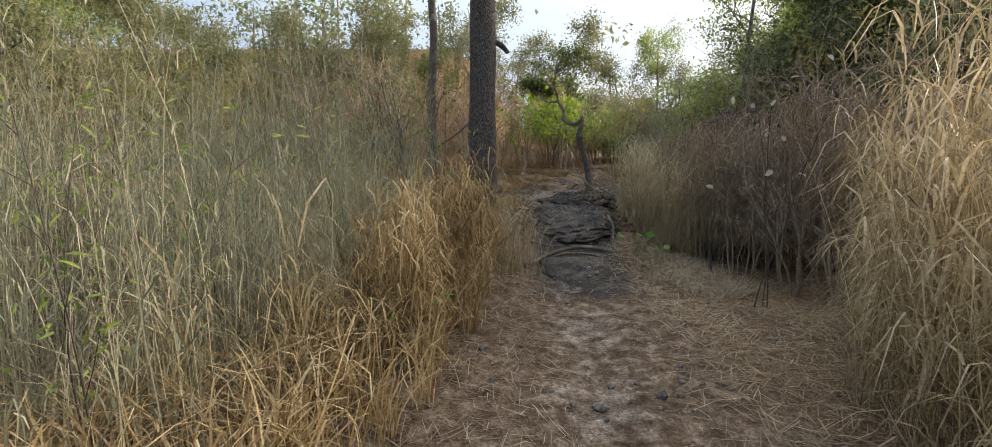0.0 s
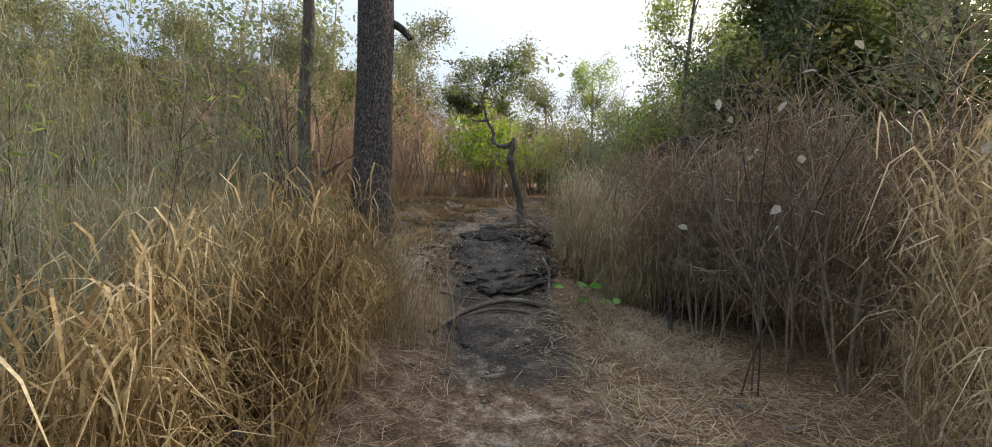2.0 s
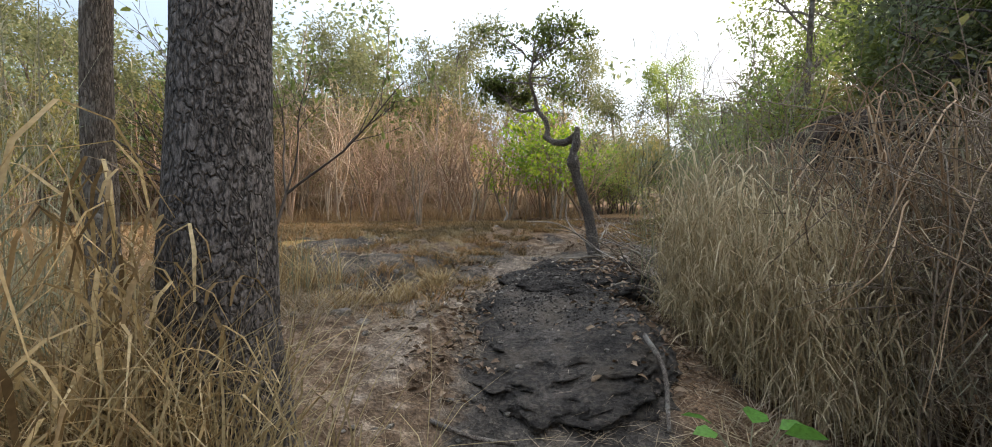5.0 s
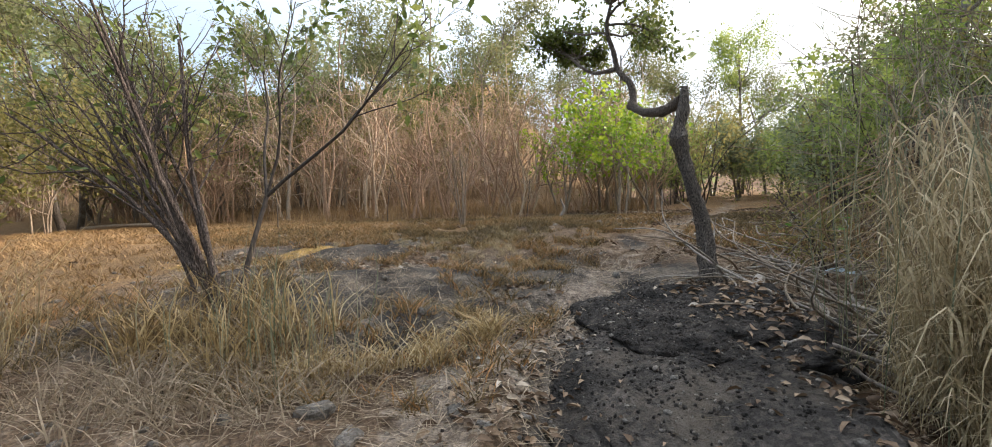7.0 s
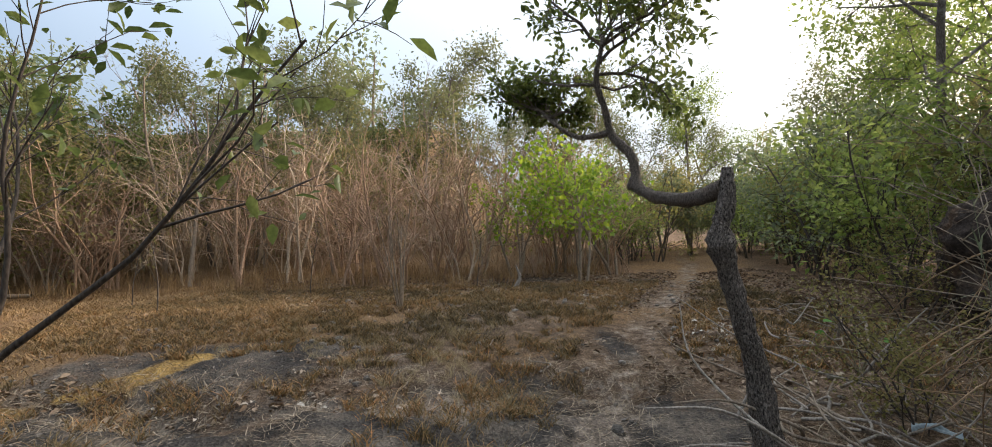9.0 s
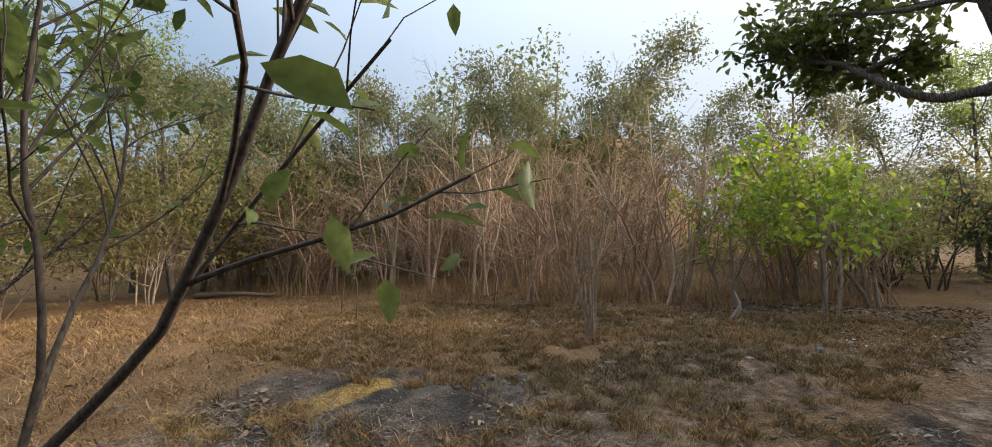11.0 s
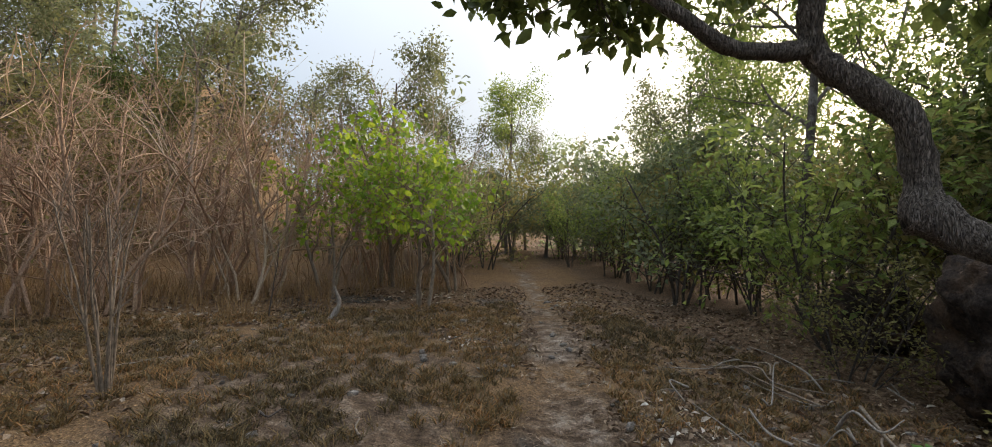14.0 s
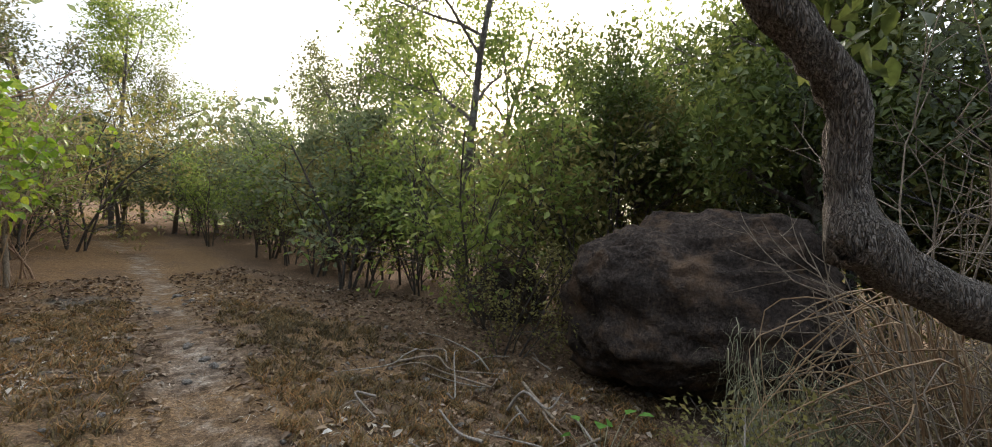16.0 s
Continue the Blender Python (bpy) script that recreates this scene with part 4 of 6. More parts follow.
    scatter(trees[2], [(-12.5, 18.5), (-13, 11.5), (12.5, 23), (9.0, 33), (4.0, 31), (-3, 31), (-8, 33), (13.2, 35.0), (1, 34), (-5.5, 27.5), (-2.0, 28.0), (-7.0, 29.0), (-8.6, 24.2), (-12.8, 21.2), (-16.4, 23.0)], 422, 0.95, 1.25)


def far_trail_trees():
    """Low hazy trees where the trail bends out of sight."""
    polys, tips, q = stems_plant(440, 2, 3.9, 0.25, TALL, 0.07)
    p = plant("tree", "low grey-green tree beyond the trail's bend", "tree", polys, tips, BARK_GREY, GREYGREEN, 5, 0.12, 0.15, 0.5, rng=q, group="trees beyond the trail")
    scatter(p, [(12.0, 31.0), (9.6, 29.6), (15.5, 35.0), (18.0, 31.0), (12.6, 37.0), (16.5, 27.5), (13.2, 26.5), (14.2, 31.5), (10.2, 35.0), (12.2, 22.5), (7.0, 33.0)], 441, 0.8, 1.1)


def bare_trees():
    """Leafless trees that stand above the thicket."""
    spec = [dict(n=9, ratio=0.42, angle=48, wander=0.07, lift=0.03, sides=7, steps=9, low=0.35, end=0.25), dict(n=6, ratio=0.5, angle=42, wander=0.15, lift=0.06, sides=4, steps=5), dict(n=4, ratio=0.55, angle=38, wander=0.15, lift=0.05, sides=3, steps=3), dict(wander=0.15, lift=0.03, sides=3, steps=2, tips=2, n=0)]
    polys, tips, q = stems_plant(500, 1, 6.3, 0.1, spec, 0.075)
    a = plant("bare_tree", "leafless grey tree rising above the brush", "tree", polys, tips, TWIG, None, rng=q, group="leafless trees")
    scatter(a, [(1.6, 25.5), (2.6, 27.0), (-4.2, 22.6), (-7.8, 21.5), (-14, 23.5), (-1.5, 24.0), (-6.4, 23.2), (-9.2, 22.8), (-10.9, 22.6), (-12.6, 23.4), (-7.2, 24.6)], 510, 0.75, 1.1)

    polys, tips, q = stems_plant(520, 2, 4.6, 0.35, spec, 0.05)
    a = plant("bare_tree", "leafless reddish-brown tree at the thicket's edge", "tree", polys, tips, TWIG_RED, None, rng=q, group="leafless trees")
    scatter(a, [(-2.2, 20.9), (-3.6, 21.6), (0.1, 21.5), (-6.2, 21.3), (-9.6, 21.4), (-0.9, 22.3), (-5.0, 22.2), (-11.6, 22.0)], 521, 0.7, 1.15, 8)


bare_thicket()
lime_trees()
right_greens()
far_trail_trees()
bare_trees()


def brushwood():
    """The fine dead twigs that fill the thicket, past counting."""
    q = np.random.default_rng(910)
    n = 4500
    x = q.uniform(-20, 4.0, n)
    y = 21.6 + 0.06 * np.maximum(0, -x) + q.exponential(2.0, n)
    h = 3.9 * np.sqrt(q.random(n)) * (0.6 + 0.8 * fbm(x * 0.5, y * 0.5, 91))
    at = np.stack([x, y, ground_z(x, y) + h * q.uniform(0.0, 1.0, n)], 1)
    a, L = q.uniform(0, 2 * np.pi, n), q.uniform(0.08, 0.6, n)
    v, f = blades(q, at, q.uniform(-0.1, 1.1, n), np.stack([np.cos(a) * L, np.sin(a) * L], 1), q.uniform(0.014, 0.028, n), 3, 0.2, 0.7)
    tagged(new("brushwood", mesh_from("brushwood", v, [f], TANTWIG)), "tangle of fine dead tan twigs in the thicket", "brush", "", "stuff")


brushwood()


def far_woods():
    """The wooded distance all round, past counting: trunks and clumps of leaves in one sheet."""
    r = np.random.default_rng(900)
    V, T, off = [], [], 0
    polys = []
    for k in range(360):
        a = r.uniform(0, 2 * np.pi)
        d = r.uniform(24, 75)
        x, y = math.sin(a) * d + 2, math.cos(a) * d + 12
        gap = abs((math.degrees(math.atan2(x - 2, y - 12)) - 24))
        if gap < 5 and d < 60 or (y > 12 and d < 30 and x < 8):
            continue
        z, h = gz(x, y), r.uniform(5, 9) * (0.75 if 15 < math.degrees(math.atan2(x - 2, y - 12)) < 60 else 1)
        polys.append((np.array([(x, y, z - 0.2), (x + r.normal(0, 0.2), y, z + h * 0.5), (x + r.normal(0, 0.4), y, z + h * 0.85)]), np.array([0.14, 0.1, 0.04]), 5))
        n = 8
        c = np.stack([x + r.normal(0, h * 0.16, n), y + r.normal(0, h * 0.16, n), z + h * np.linspace(0.08, 1.0, n)], 1)
        m = 300 // n
        pts = c.repeat(m, 0) + r.normal(0, 1, (n * m, 3)) * np.array([0.75, 0.75, 0.4]) * h / 7
        v, t = small_leaves(r, pts, r.normal(0, 1, (n * m, 3)), r.uniform(0.3, 0.6, n * m), 0.6)
        V.append(v)
        T.append(t + off)
        off += len(v)
    me = mesh_from("far_woods", np.concatenate(V), [np.concatenate(T)], GREYGREEN)
    tagged(new("far_woods", me), "distant grey-green woodland canopy round the clearing", "woods", "", "stuff")
    v, f = tubes(polys)
    tagged(new("far_trunks", mesh_from("far_trunks", v, [f], TWIG)), "distant thin woodland trunks below the canopy", "woods", "", "stuff")


far_woods()


# ---------------------------------------------------------------- tall grass
def grass_stuff(name, label, material, seed, xs, ys, h, lean, w, segs=4, droop=0.9, curl=0.3):
    r = np.random.default_rng(seed)
    n = len(xs)
    base = np.stack([xs, ys, ground_z(xs, ys) - 0.03], 1)
    hh = r.uniform(h[0], h[1], n)
    ang = r.uniform(0, 2 * np.pi, n)
    reach = hh * r.uniform(lean[0], lean[1], n)
    v, f = blades(r, base, hh, np.stack([np.cos(ang) * reach, np.sin(ang) * reach], 1), r.uniform(w[0], w[1], n), segs, droop, curl)
    return tagged(new(name, mesh_from(name, v, [f], material)), label, "grass", "", "stuff")


def clumped(r, n, box, keep, clump=0.12, per=14):
    """Places in tufts inside a box of the plan, where keep(x, y) holds."""
    xs, ys = [], []
    total = 0
    while total < n:
        cx, cy = r.uniform(box[0], box[1], 4000), r.uniform(box[2], box[3], 4000)
        ok = keep(cx, cy)
        cx, cy = cx[ok], cy[ok]
        x = cx.repeat(per) + r.normal(0, clump, len(cx) * per)
        y = cy.repeat(per) + r.normal(0, clump, len(cy) * per)
        ok = keep(x, y)
        xs.append(x[ok])
        ys.append(y[ok])
        total += ok.sum()
    return np.concatenate(xs)[:n], np.concatenate(ys)[:n]


def left_edge(y):
    return np.interp(y, [0.0, 1.4, 3.0, 5.0, 6.2, 7.0, 8.0, 9.0], [-1.6, -1.15, -0.45, -0.02, 0.15, 0.0, -0.55, -1.2])


def right_edge(y):
    return np.interp(y, [0.0, 2.0, 3.2, 4.2, 4.9], [1.75, 2.0, 2.5, 3.2, 4.2])


r = np.random.default_rng(21)


def left_stand(x, y):
    return (x < left_edge(y) - 0.3 - 0.5 * smooth01(1.5, 4.0, y)) & (y < 7.9 + 0.25 * x) & (np.hypot(x, y) > 1.35)


def left_front(x, y):
    return (x < left_edge(y)) & (x > left_edge(y) - 1.6) & (y < 7.6) & (np.hypot(x, y) > 1.35)


def right_stand(x, y):
    return (x > right_edge(y)) & (y < 4.5) & (np.hypot(x, y) > 1.5)


def blob(cx, cy, rx, ry):
    return lambda x, y: ((x - cx) / rx) ** 2 + ((y - cy) / ry) ** 2 < 1


def leafy_grass(name, label, materials, seed, x, y, h, per, lean, w, upright=0.14, low=0.12, high=0.95):
    """Upright stalks, with drooping leaves along them: two meshes of stuff."""
    q = np.random.default_rng(seed)
    n = len(x)
    base = np.stack([x, y, ground_z(x, y) - 0.03], 1)
    hh = q.uniform(h[0], h[1], n) * (0.75 + 0.5 * fbm(x * 0.8, y * 0.8, seed))
    a, reach = q.uniform(0, 2 * np.pi, n), hh * q.uniform(0.01, upright, n)
    v, f = blades(q, base, hh, np.stack([np.cos(a) * reach, np.sin(a) * reach], 1), q.uniform(0.003, 0.006, n), 4, 0.15, 0.12)
    tagged(new(name, mesh_from(name, v, [f], materials[0])), label + ": stalks", "grass", "", "stuff")
    v, f = hanging_blades(q, base, hh, per, lean, w, low, high)
    v[:, 2] = np.maximum(v[:, 2], ground_z(v[:, 0], v[:, 1]) + 0.004)
    tagged(new(name, mesh_from(name, v, [f], materials[1])), label, "grass", "", "stuff")


x, y = clumped(r, 2500, (-6.5, 0.5, 0.2, 7.9), left_stand, 0.16, 9)
leafy_grass("tall_grass", "tall grey-green grass stand with drooping leaves beside the path", (GREYSTEM, GREENISH), 1, x, y, (0.9, 2.3), 6, (0.10, 0.36), (0.005, 0.011), 0.25, 0.1, 0.8)
x, y = clumped(r, 800, (-6, 0.5, 0.2, 7.9), left_stand, 0.08, 16)
leafy_grass("tall_grass", "tall straw-coloured grass with bent dry leaves in the stand", (GOLD, STRAW), 2, x, y, (0.6, 1.5), 7, (0.14, 0.5), (0.009, 0.018), 0.3, 0.1, 0.95)


def feathered_stalks(label, seed, x, y, h):
    """Tall thin stalks with a loose feathery head."""
    q = np.random.default_rng(seed)
    n = len(x)
    base = np.stack([x, y, ground_z(x, y) - 0.03], 1)
    hh = q.uniform(h[0], h[1], n)
    a, reach = q.uniform(0, 2 * np.pi, n), hh * q.uniform(0.02, 0.14, n)
    lean = np.stack([np.cos(a) * reach, np.sin(a) * reach], 1)
    v, f = blades(q, base, hh, lean, q.uniform(0.003, 0.005, n), 4, 0.1, 0.1)
    per = 14
    t = q.uniform(0.6, 1.0, n * per)
    at = base.repeat(per, 0)
    at[:, :2] += lean.repeat(per, 0) * (t ** 1.7)[:, None]
    at[:, 2] += hh.repeat(per) * t * 1.03
    m = len(at)
    a, reach = q.uniform(0, 2 * np.pi, m), q.uniform(0.03, 0.11, m)
    v2, f2 = blades(q, at, q.uniform(0.02, 0.13, m), np.stack([np.cos(a) * reach, np.sin(a) * reach], 1), q.uniform(0.004, 0.009, m), 2, 0.6, 0.3)
    tagged(new("tall_grass", mesh_from("tall_grass", np.vstack([v, v2]), [np.vstack([f, f2 + len(v)])], GREENISH)), label, "grass", "", "stuff")


x, y = clumped(r, 1100, (-5.5, 0.4, 0.2, 7.4), left_stand, 0.3, 4)
feathered_stalks("tall thin green-grey stalks with feathery heads", 17, x, y, (1.5, 2.9))
x, y = clumped(r, 420, (-6, -1.2, 5.5, 8.7), lambda x, y: x < -1.3 - 0.35 * np.maximum(0, y - 7.2), 0.3, 4)
feathered_stalks("tall grey-green stalks at the back of the stand", 20, x, y, (1.4, 2.7))
x, y = clumped(r, 140, (2.2, 4.4, 7.6, 11.0), blob(3.2, 9.4, 0.9, 1.4), 0.2, 3)
feathered_stalks("thin stalks with feathery heads by the rock step", 18, x, y, (1.4, 2.6))
x, y = clumped(r, 700, (-6, 0.4, 0.2, 7.4), left_stand, 0.3, 4)
grass_stuff("tall_grass", "thin upright dry stalks above the grass", GREYSTEM, 3, x, y, (2.0, 3.3), (0.02, 0.2), (0.004, 0.007), 5, 0.15, 0.15)
x, y = clumped(r, 5200, (-2.7, 0.5, 0.4, 7.6), left_front, 0.07, 34)
grass_stuff("tall_grass", "drooping golden straw tufts along the path", GOLD, 4, x, y, (0.3, 1.0), (0.15, 0.95), (0.008, 0.019), 6, 1.3, 0.6)
x, y = clumped(r, 460, (-1.5, 0.2, 3.6, 6.7), lambda x, y: (x < left_edge(y) - 0.12) & (x > left_edge(y) - 1.0), 0.10, 16)
leafy_grass("tall_grass", "upright golden grass clumps with curled leaves beside the path", (GOLD, GOLD), 22, x, y, (0.7, 1.4), 8, (0.14, 0.42), (0.009, 0.019), 0.22, 0.15, 1.0)
x, y = clumped(r, 7000, (-5, 0.5, 0.4, 7.6), left_stand, 0.15, 10)
grass_stuff("dead_grass", "matted dead brown grass under the stand", BROWN, 5, x, y, (0.2, 0.8), (0.3, 1.0), (0.006, 0.012), 5, 1.0, 0.5)
x, y = r.normal(-0.3, 0.33, 1100), r.normal(6.55, 0.22, 1100)
grass_stuff("tall_grass", "straw grass grown up round the big trunk", STRAW, 19, x, y, (0.4, 1.35), (0.15, 0.6), (0.005, 0.011), 5, 0.9, 0.4)
x, y = clumped(r, 2600, (-6, -0.8, 7.4, 9.8), lambda x, y: (x < -1.6 - 0.5 * (y - 7.4)), 0.12, 14)
grass_stuff("tall_grass", "loose straw grass at the clearing's near edge", STRAW, 13, x, y, (0.3, 1.1), (0.2, 0.6), (0.004, 0.009), 5, 0.8, 0.4)
x, y = clumped(r, 1300, (1.4, 5, 0.2, 5.2), right_stand, 0.14, 9)
leafy_grass("tall_grass", "arching dry grass with golden leaves beside the path", (GOLD, LIT_STRAW), 16, x, y, (1.0, 2.6), 8, (0.18, 0.5), (0.009, 0.019), 0.35, 0.1, 1.0)
x, y = clumped(r, 900, (1.4, 5, 0.2, 5.2), right_stand, 0.14, 9)
leafy_grass("tall_grass", "arching straw-coloured grass with long dry leaves beside the path", (STRAW, STRAW), 6, x, y, (1.1, 2.8), 8, (0.18, 0.5), (0.008, 0.017), 0.35, 0.1, 1.0)
x, y = clumped(r, 2500, (1.4, 6, 0.2, 5.2), right_stand, 0.15, 10)
grass_stuff("dead_grass", "dead brown grass at the thicket's foot", BROWN, 7, x, y, (0.3, 1.2), (0.2, 0.7), (0.005, 0.011), 5, 0.9, 0.5)
x, y = clumped(r, 1900, (2.0, 4.2, 7.1, 10.2), blob(3.15, 8.8, 0.8, 1.1), 0.12, 9)
leafy_grass("tall_grass", "straw grass with thin stalks by the rock step", (STRAW, LIT_STRAW), 8, x, y, (0.35, 1.6), 6, (0.10, 0.36), (0.007, 0.014), 0.35, 0.1, 1.0)
x, y = clumped(r, 110, (2.2, 4.2, 8.0, 10.6), blob(3.0, 9.2, 0.8, 1.2), 0.2, 3)
grass_stuff("tall_grass", "upright thin stalks by the rock step", GREENISH, 9, x, y, (1.6, 2.4), (0.03, 0.15), (0.005, 0.008), 5, 0.15, 0.15)
x, y = clumped(r, 3000, (1.8, 3.8, 5.2, 8.2), blob(2.75, 6.8, 0.75, 1.2), 0.10, 12)
grass_stuff("dry_grass", "flattened dry grass on the bank below the rock", BROWN, 14, x, y, (0.04, 0.22), (0.8, 2.4), (0.005, 0.012), 5, 1.4, 0.9)
x, y = clumped(r, 900, (-2.3, -0.6, 9.0, 10.3), blob(-1.35, 9.7, 0.7, 0.5), 0.06, 26)
grass_stuff("grass_tuft", "tufts of golden grass round the shrub's foot", GOLD, 10, x, y, (0.1, 0.65), (0.2, 1.1), (0.006, 0.013), 6, 1.2, 0.6)
x, y = r.normal(-0.95, 0.3, 70), r.normal(9.5, 0.2, 70)
grass_stuff("tall_grass", "thin upright green stalks by the shrub", GREENISH, 23, x, y, (0.4, 0.95), (0.03, 0.25), (0.005, 0.009), 5, 0.3, 0.2)
x, y = r.normal(-1.2, 0.5, 1800), r.normal(9.2, 0.4, 1800)
grass_stuff("dead_grass", "flattened dead grass on the bank's edge", BROWN, 15, x, y, (0.05, 0.35), (0.5, 1.6), (0.004, 0.010), 5, 1.0, 0.5)
x, y = clumped(r, 1900, (3.4, 8, 8.4, 12.0), lambda x, y: (x > 4.3) & (x + 0.9 * y > 14.3) & (np.hypot(x - 6.3, (y - 12.4) * 0.8) > 1.25), 0.12, 9)
leafy_grass("tall_grass", "straw grass beside the boulder", (STRAW, GREENISH), 12, x, y, (0.3, 1.15), 6, (0.12, 0.4), (0.005, 0.011), 0.25)


# ---------------------------------------------------------------- thicket beside the path
def brush_dome(cx, cy, rx, ry, h, n, seed, material, name, label):
    """A collapsed mound of thin dead stems that hang outwards over a dark hollow."""
    q = np.random.default_rng(seed)
    a, rr = q.uniform(0, 2 * np.pi, n), np.sqrt(q.uniform(0, 1, n))
    x, y = cx + np.cos(a) * rx * rr * 0.75, cy + np.sin(a) * ry * rr * 0.75
    top = h * np.sqrt(np.clip(1.1 - rr ** 2, 0.05, 1)) * q.uniform(0.45, 1.05, n)
    base = np.stack([x, y, ground_z(x, y) + top * q.uniform(0.46, 1.0, n)], 1)
    reach = q.uniform(0.08, 0.42, n)
    aa = q.uniform(0, 2 * np.pi, n)
    v, f = blades(q, base, reach * q.uniform(-0.2, 1.3, n), np.stack([np.cos(aa) * reach, np.sin(aa) * reach], 1), q.uniform(0.005, 0.013, n), 3, 3.8, 1.6)
    v[:, 2] = np.maximum(v[:, 2], ground_z(v[:, 0], v[:, 1]) + 0.004)
    polys = []
    for _ in range(90):
        b, s = q.uniform(0, 2 * np.pi), math.sqrt(q.random())
        x0, y0 = cx + math.cos(b) * rx * s * 0.7, cy + math.sin(b) * ry * s * 0.7
        z0 = gz(x0, y0)
        polys.append((curve_through([(x0, y0, z0 - 0.05), (x0 + q.normal(0, 0.3), y0 + q.normal(0, 0.3), z0 + h * q.uniform(0.3, 0.5)), (x0 + q.normal(0, 0.35), y0 + q.normal(0, 0.35), z0 + h * q.uniform(0.5, 0.85)), (x0 + q.normal(0, 0.45), y0 + q.normal(0, 0.45), z0 + h * q.uniform(0.6, 1.05))], 3), np.linspace(0.008, 0.003, 10), 4))
    ob = thing(name, label, "brush")
    arches = []
    for _ in range(170):
        b, s = q.uniform(0, 2 * np.pi), q.uniform(0.3, 0.75)
        c, w = math.cos(b), math.sin(b)
        x0, y0 = cx + c * rx * s, cy + w * ry * s
        z0, up, out = gz(x0, y0), h * q.uniform(0.6, 1.08), q.uniform(0.15, 0.5)
        line = [(x0, y0, z0 + up * 0.75), (x0 + c * out * 0.4, y0 + w * out * 0.4, z0 + up), (x0 + c * out + q.normal(0, 0.24), y0 + w * out + q.normal(0, 0.24), z0 + up * q.uniform(0.6, 0.95)), (x0 + c * out * 1.2 + q.normal(0, 0.36), y0 + w * out * 1.2 + q.normal(0, 0.36), z0 + up * q.uniform(0.3, 0.6))]
        arches.append((curve_through(line, 4), np.linspace(0.007, 0.0025, 13), 4))
    av, af = tubes(arches)
    tagged(part("hanging_tangle", mesh_from("hanging_tangle", av, [af], TANTWIG), ob, "pale dead stems arching down to the ground"), kind="stuff")
    tv, tf = tubes(polys)
    tagged(part("stem_tangle", mesh_from("stem_tangle", tv, [tf], TWIG), ob), kind="stuff")
    cut = len(f) * 3 // 5 // 3 * 3
    top2 = cut + (len(f) - cut) // 2 // 3 * 3
    for half, mat in ((f[:cut], material), (f[cut:top2], GREYSTEM if material is BROWN else BROWN), (f[top2:], STRAW)):
        lo = half.min()
        tagged(part("dry_leaves", mesh_from("dry_leaves", v[lo:half.max() + 1], [half - lo], mat), ob), kind="stuff")
    return ob


brush_dome(4.15, 7.9, 1.1, 1.1, 2.3, 9000, 31, BROWN, "brush_mound", "collapsed mound of dead brown stems over a dark hollow")
brush_dome(5.3, 7.0, 1.3, 1.3, 2.7, 9500, 32, BROWN, "brush_mound", "tall tangle of dead grey-brown stems")
brush_dome(5.0, 5.5, 0.9, 0.8, 2.4, 5000, 33, GREYSTEM, "brush_mound", "tangle of grey dry grass and twigs")
brush_dome(4.2, 10.6, 1.0, 0.9, 1.7, 4500, 34, STRAW, "brush_mound", "bush overgrown with dry straw beside the bent tree")


def thicket_shrubs():
    polys, tips, q = stems_plant(700, 7, 3.2, 0.4, BARE, 0.015)
    a = plant("thicket_shrub", "dark leafless shrub in the thicket", "shrub", polys, tips, TWIG, None, rng=q, group="dark thicket shrubs", stem="stem")
    scatter(a, [(4.1, 5.2), (3.6, 6.9), (4.6, 6.3), (4.7, 4.3), (3.5, 7.6), (4.0, 6.1), (5.4, 8.6), (3.7, 10.7), (5.0, 10.4)], 701, 0.75, 1.1)
    polys, tips, q = stems_plant(710, 6, 2.0, 0.5, BUSHY, 0.016)
    b = plant("green_shrub", "sparse yellow-green shrub in the dry brush", "shrub", polys, tips, TWIG_DARK, OLIVE, 2, 0.07, 0.08, rng=q, group="sparse shrubs", stem="stem", crown="leaves")
    scatter(b, [(5.9, 14.4), (5.3, 10.7), (3.6, 11.9)], 711, 0.5, 0.9)
    polys, tips, q = stems_plant(720, 1, 5.5, 0.2, TALL, 0.07)
    c = plant("tree", "dark-leaved tree rising out of the thicket", "tree", polys, tips, BARK_DARK, THICKET_LEAF, 3, 0.10, 0.15, 0.5, rng=q)
    scatter(c, [(6.0, 9.8), (7.6, 10.6), (6.4, 6.6)], 721, 0.85, 1.0)


def weeds():
    """Dark thin weeds with a few small leaves, standing in the grass."""
    spec = [dict(n=7, ratio=0.3, angle=40, wander=0.05, lift=0.03, sides=4, steps=7, low=0.3, end=0.3), dict(wander=0.12, lift=0.0, sides=3, steps=3, tips=4, n=0)]
    polys, tips, q = stems_plant(760, 3, 2.3, 0.22, spec, 0.007)
    a = plant("weed", "tall dark-stemmed weed with narrow green leaves", "weed", polys, tips, TWIG_DARK, GREEN, 2, 0.07, 0.03, 0.22, rng=q, group="weeds in the grass", stem="stem", crown="leaves")
    scatter(a, [(-1.75, 2.1), (-2.6, 2.6), (-2.0, 3.6), (-3.4, 3.4), (-1.3, 4.6), (-3.0, 5.2), (-0.9, 5.6), (-4.4, 4.6), (-1.9, 6.4)], 761, 0.8, 1.2, 8)


weeds()


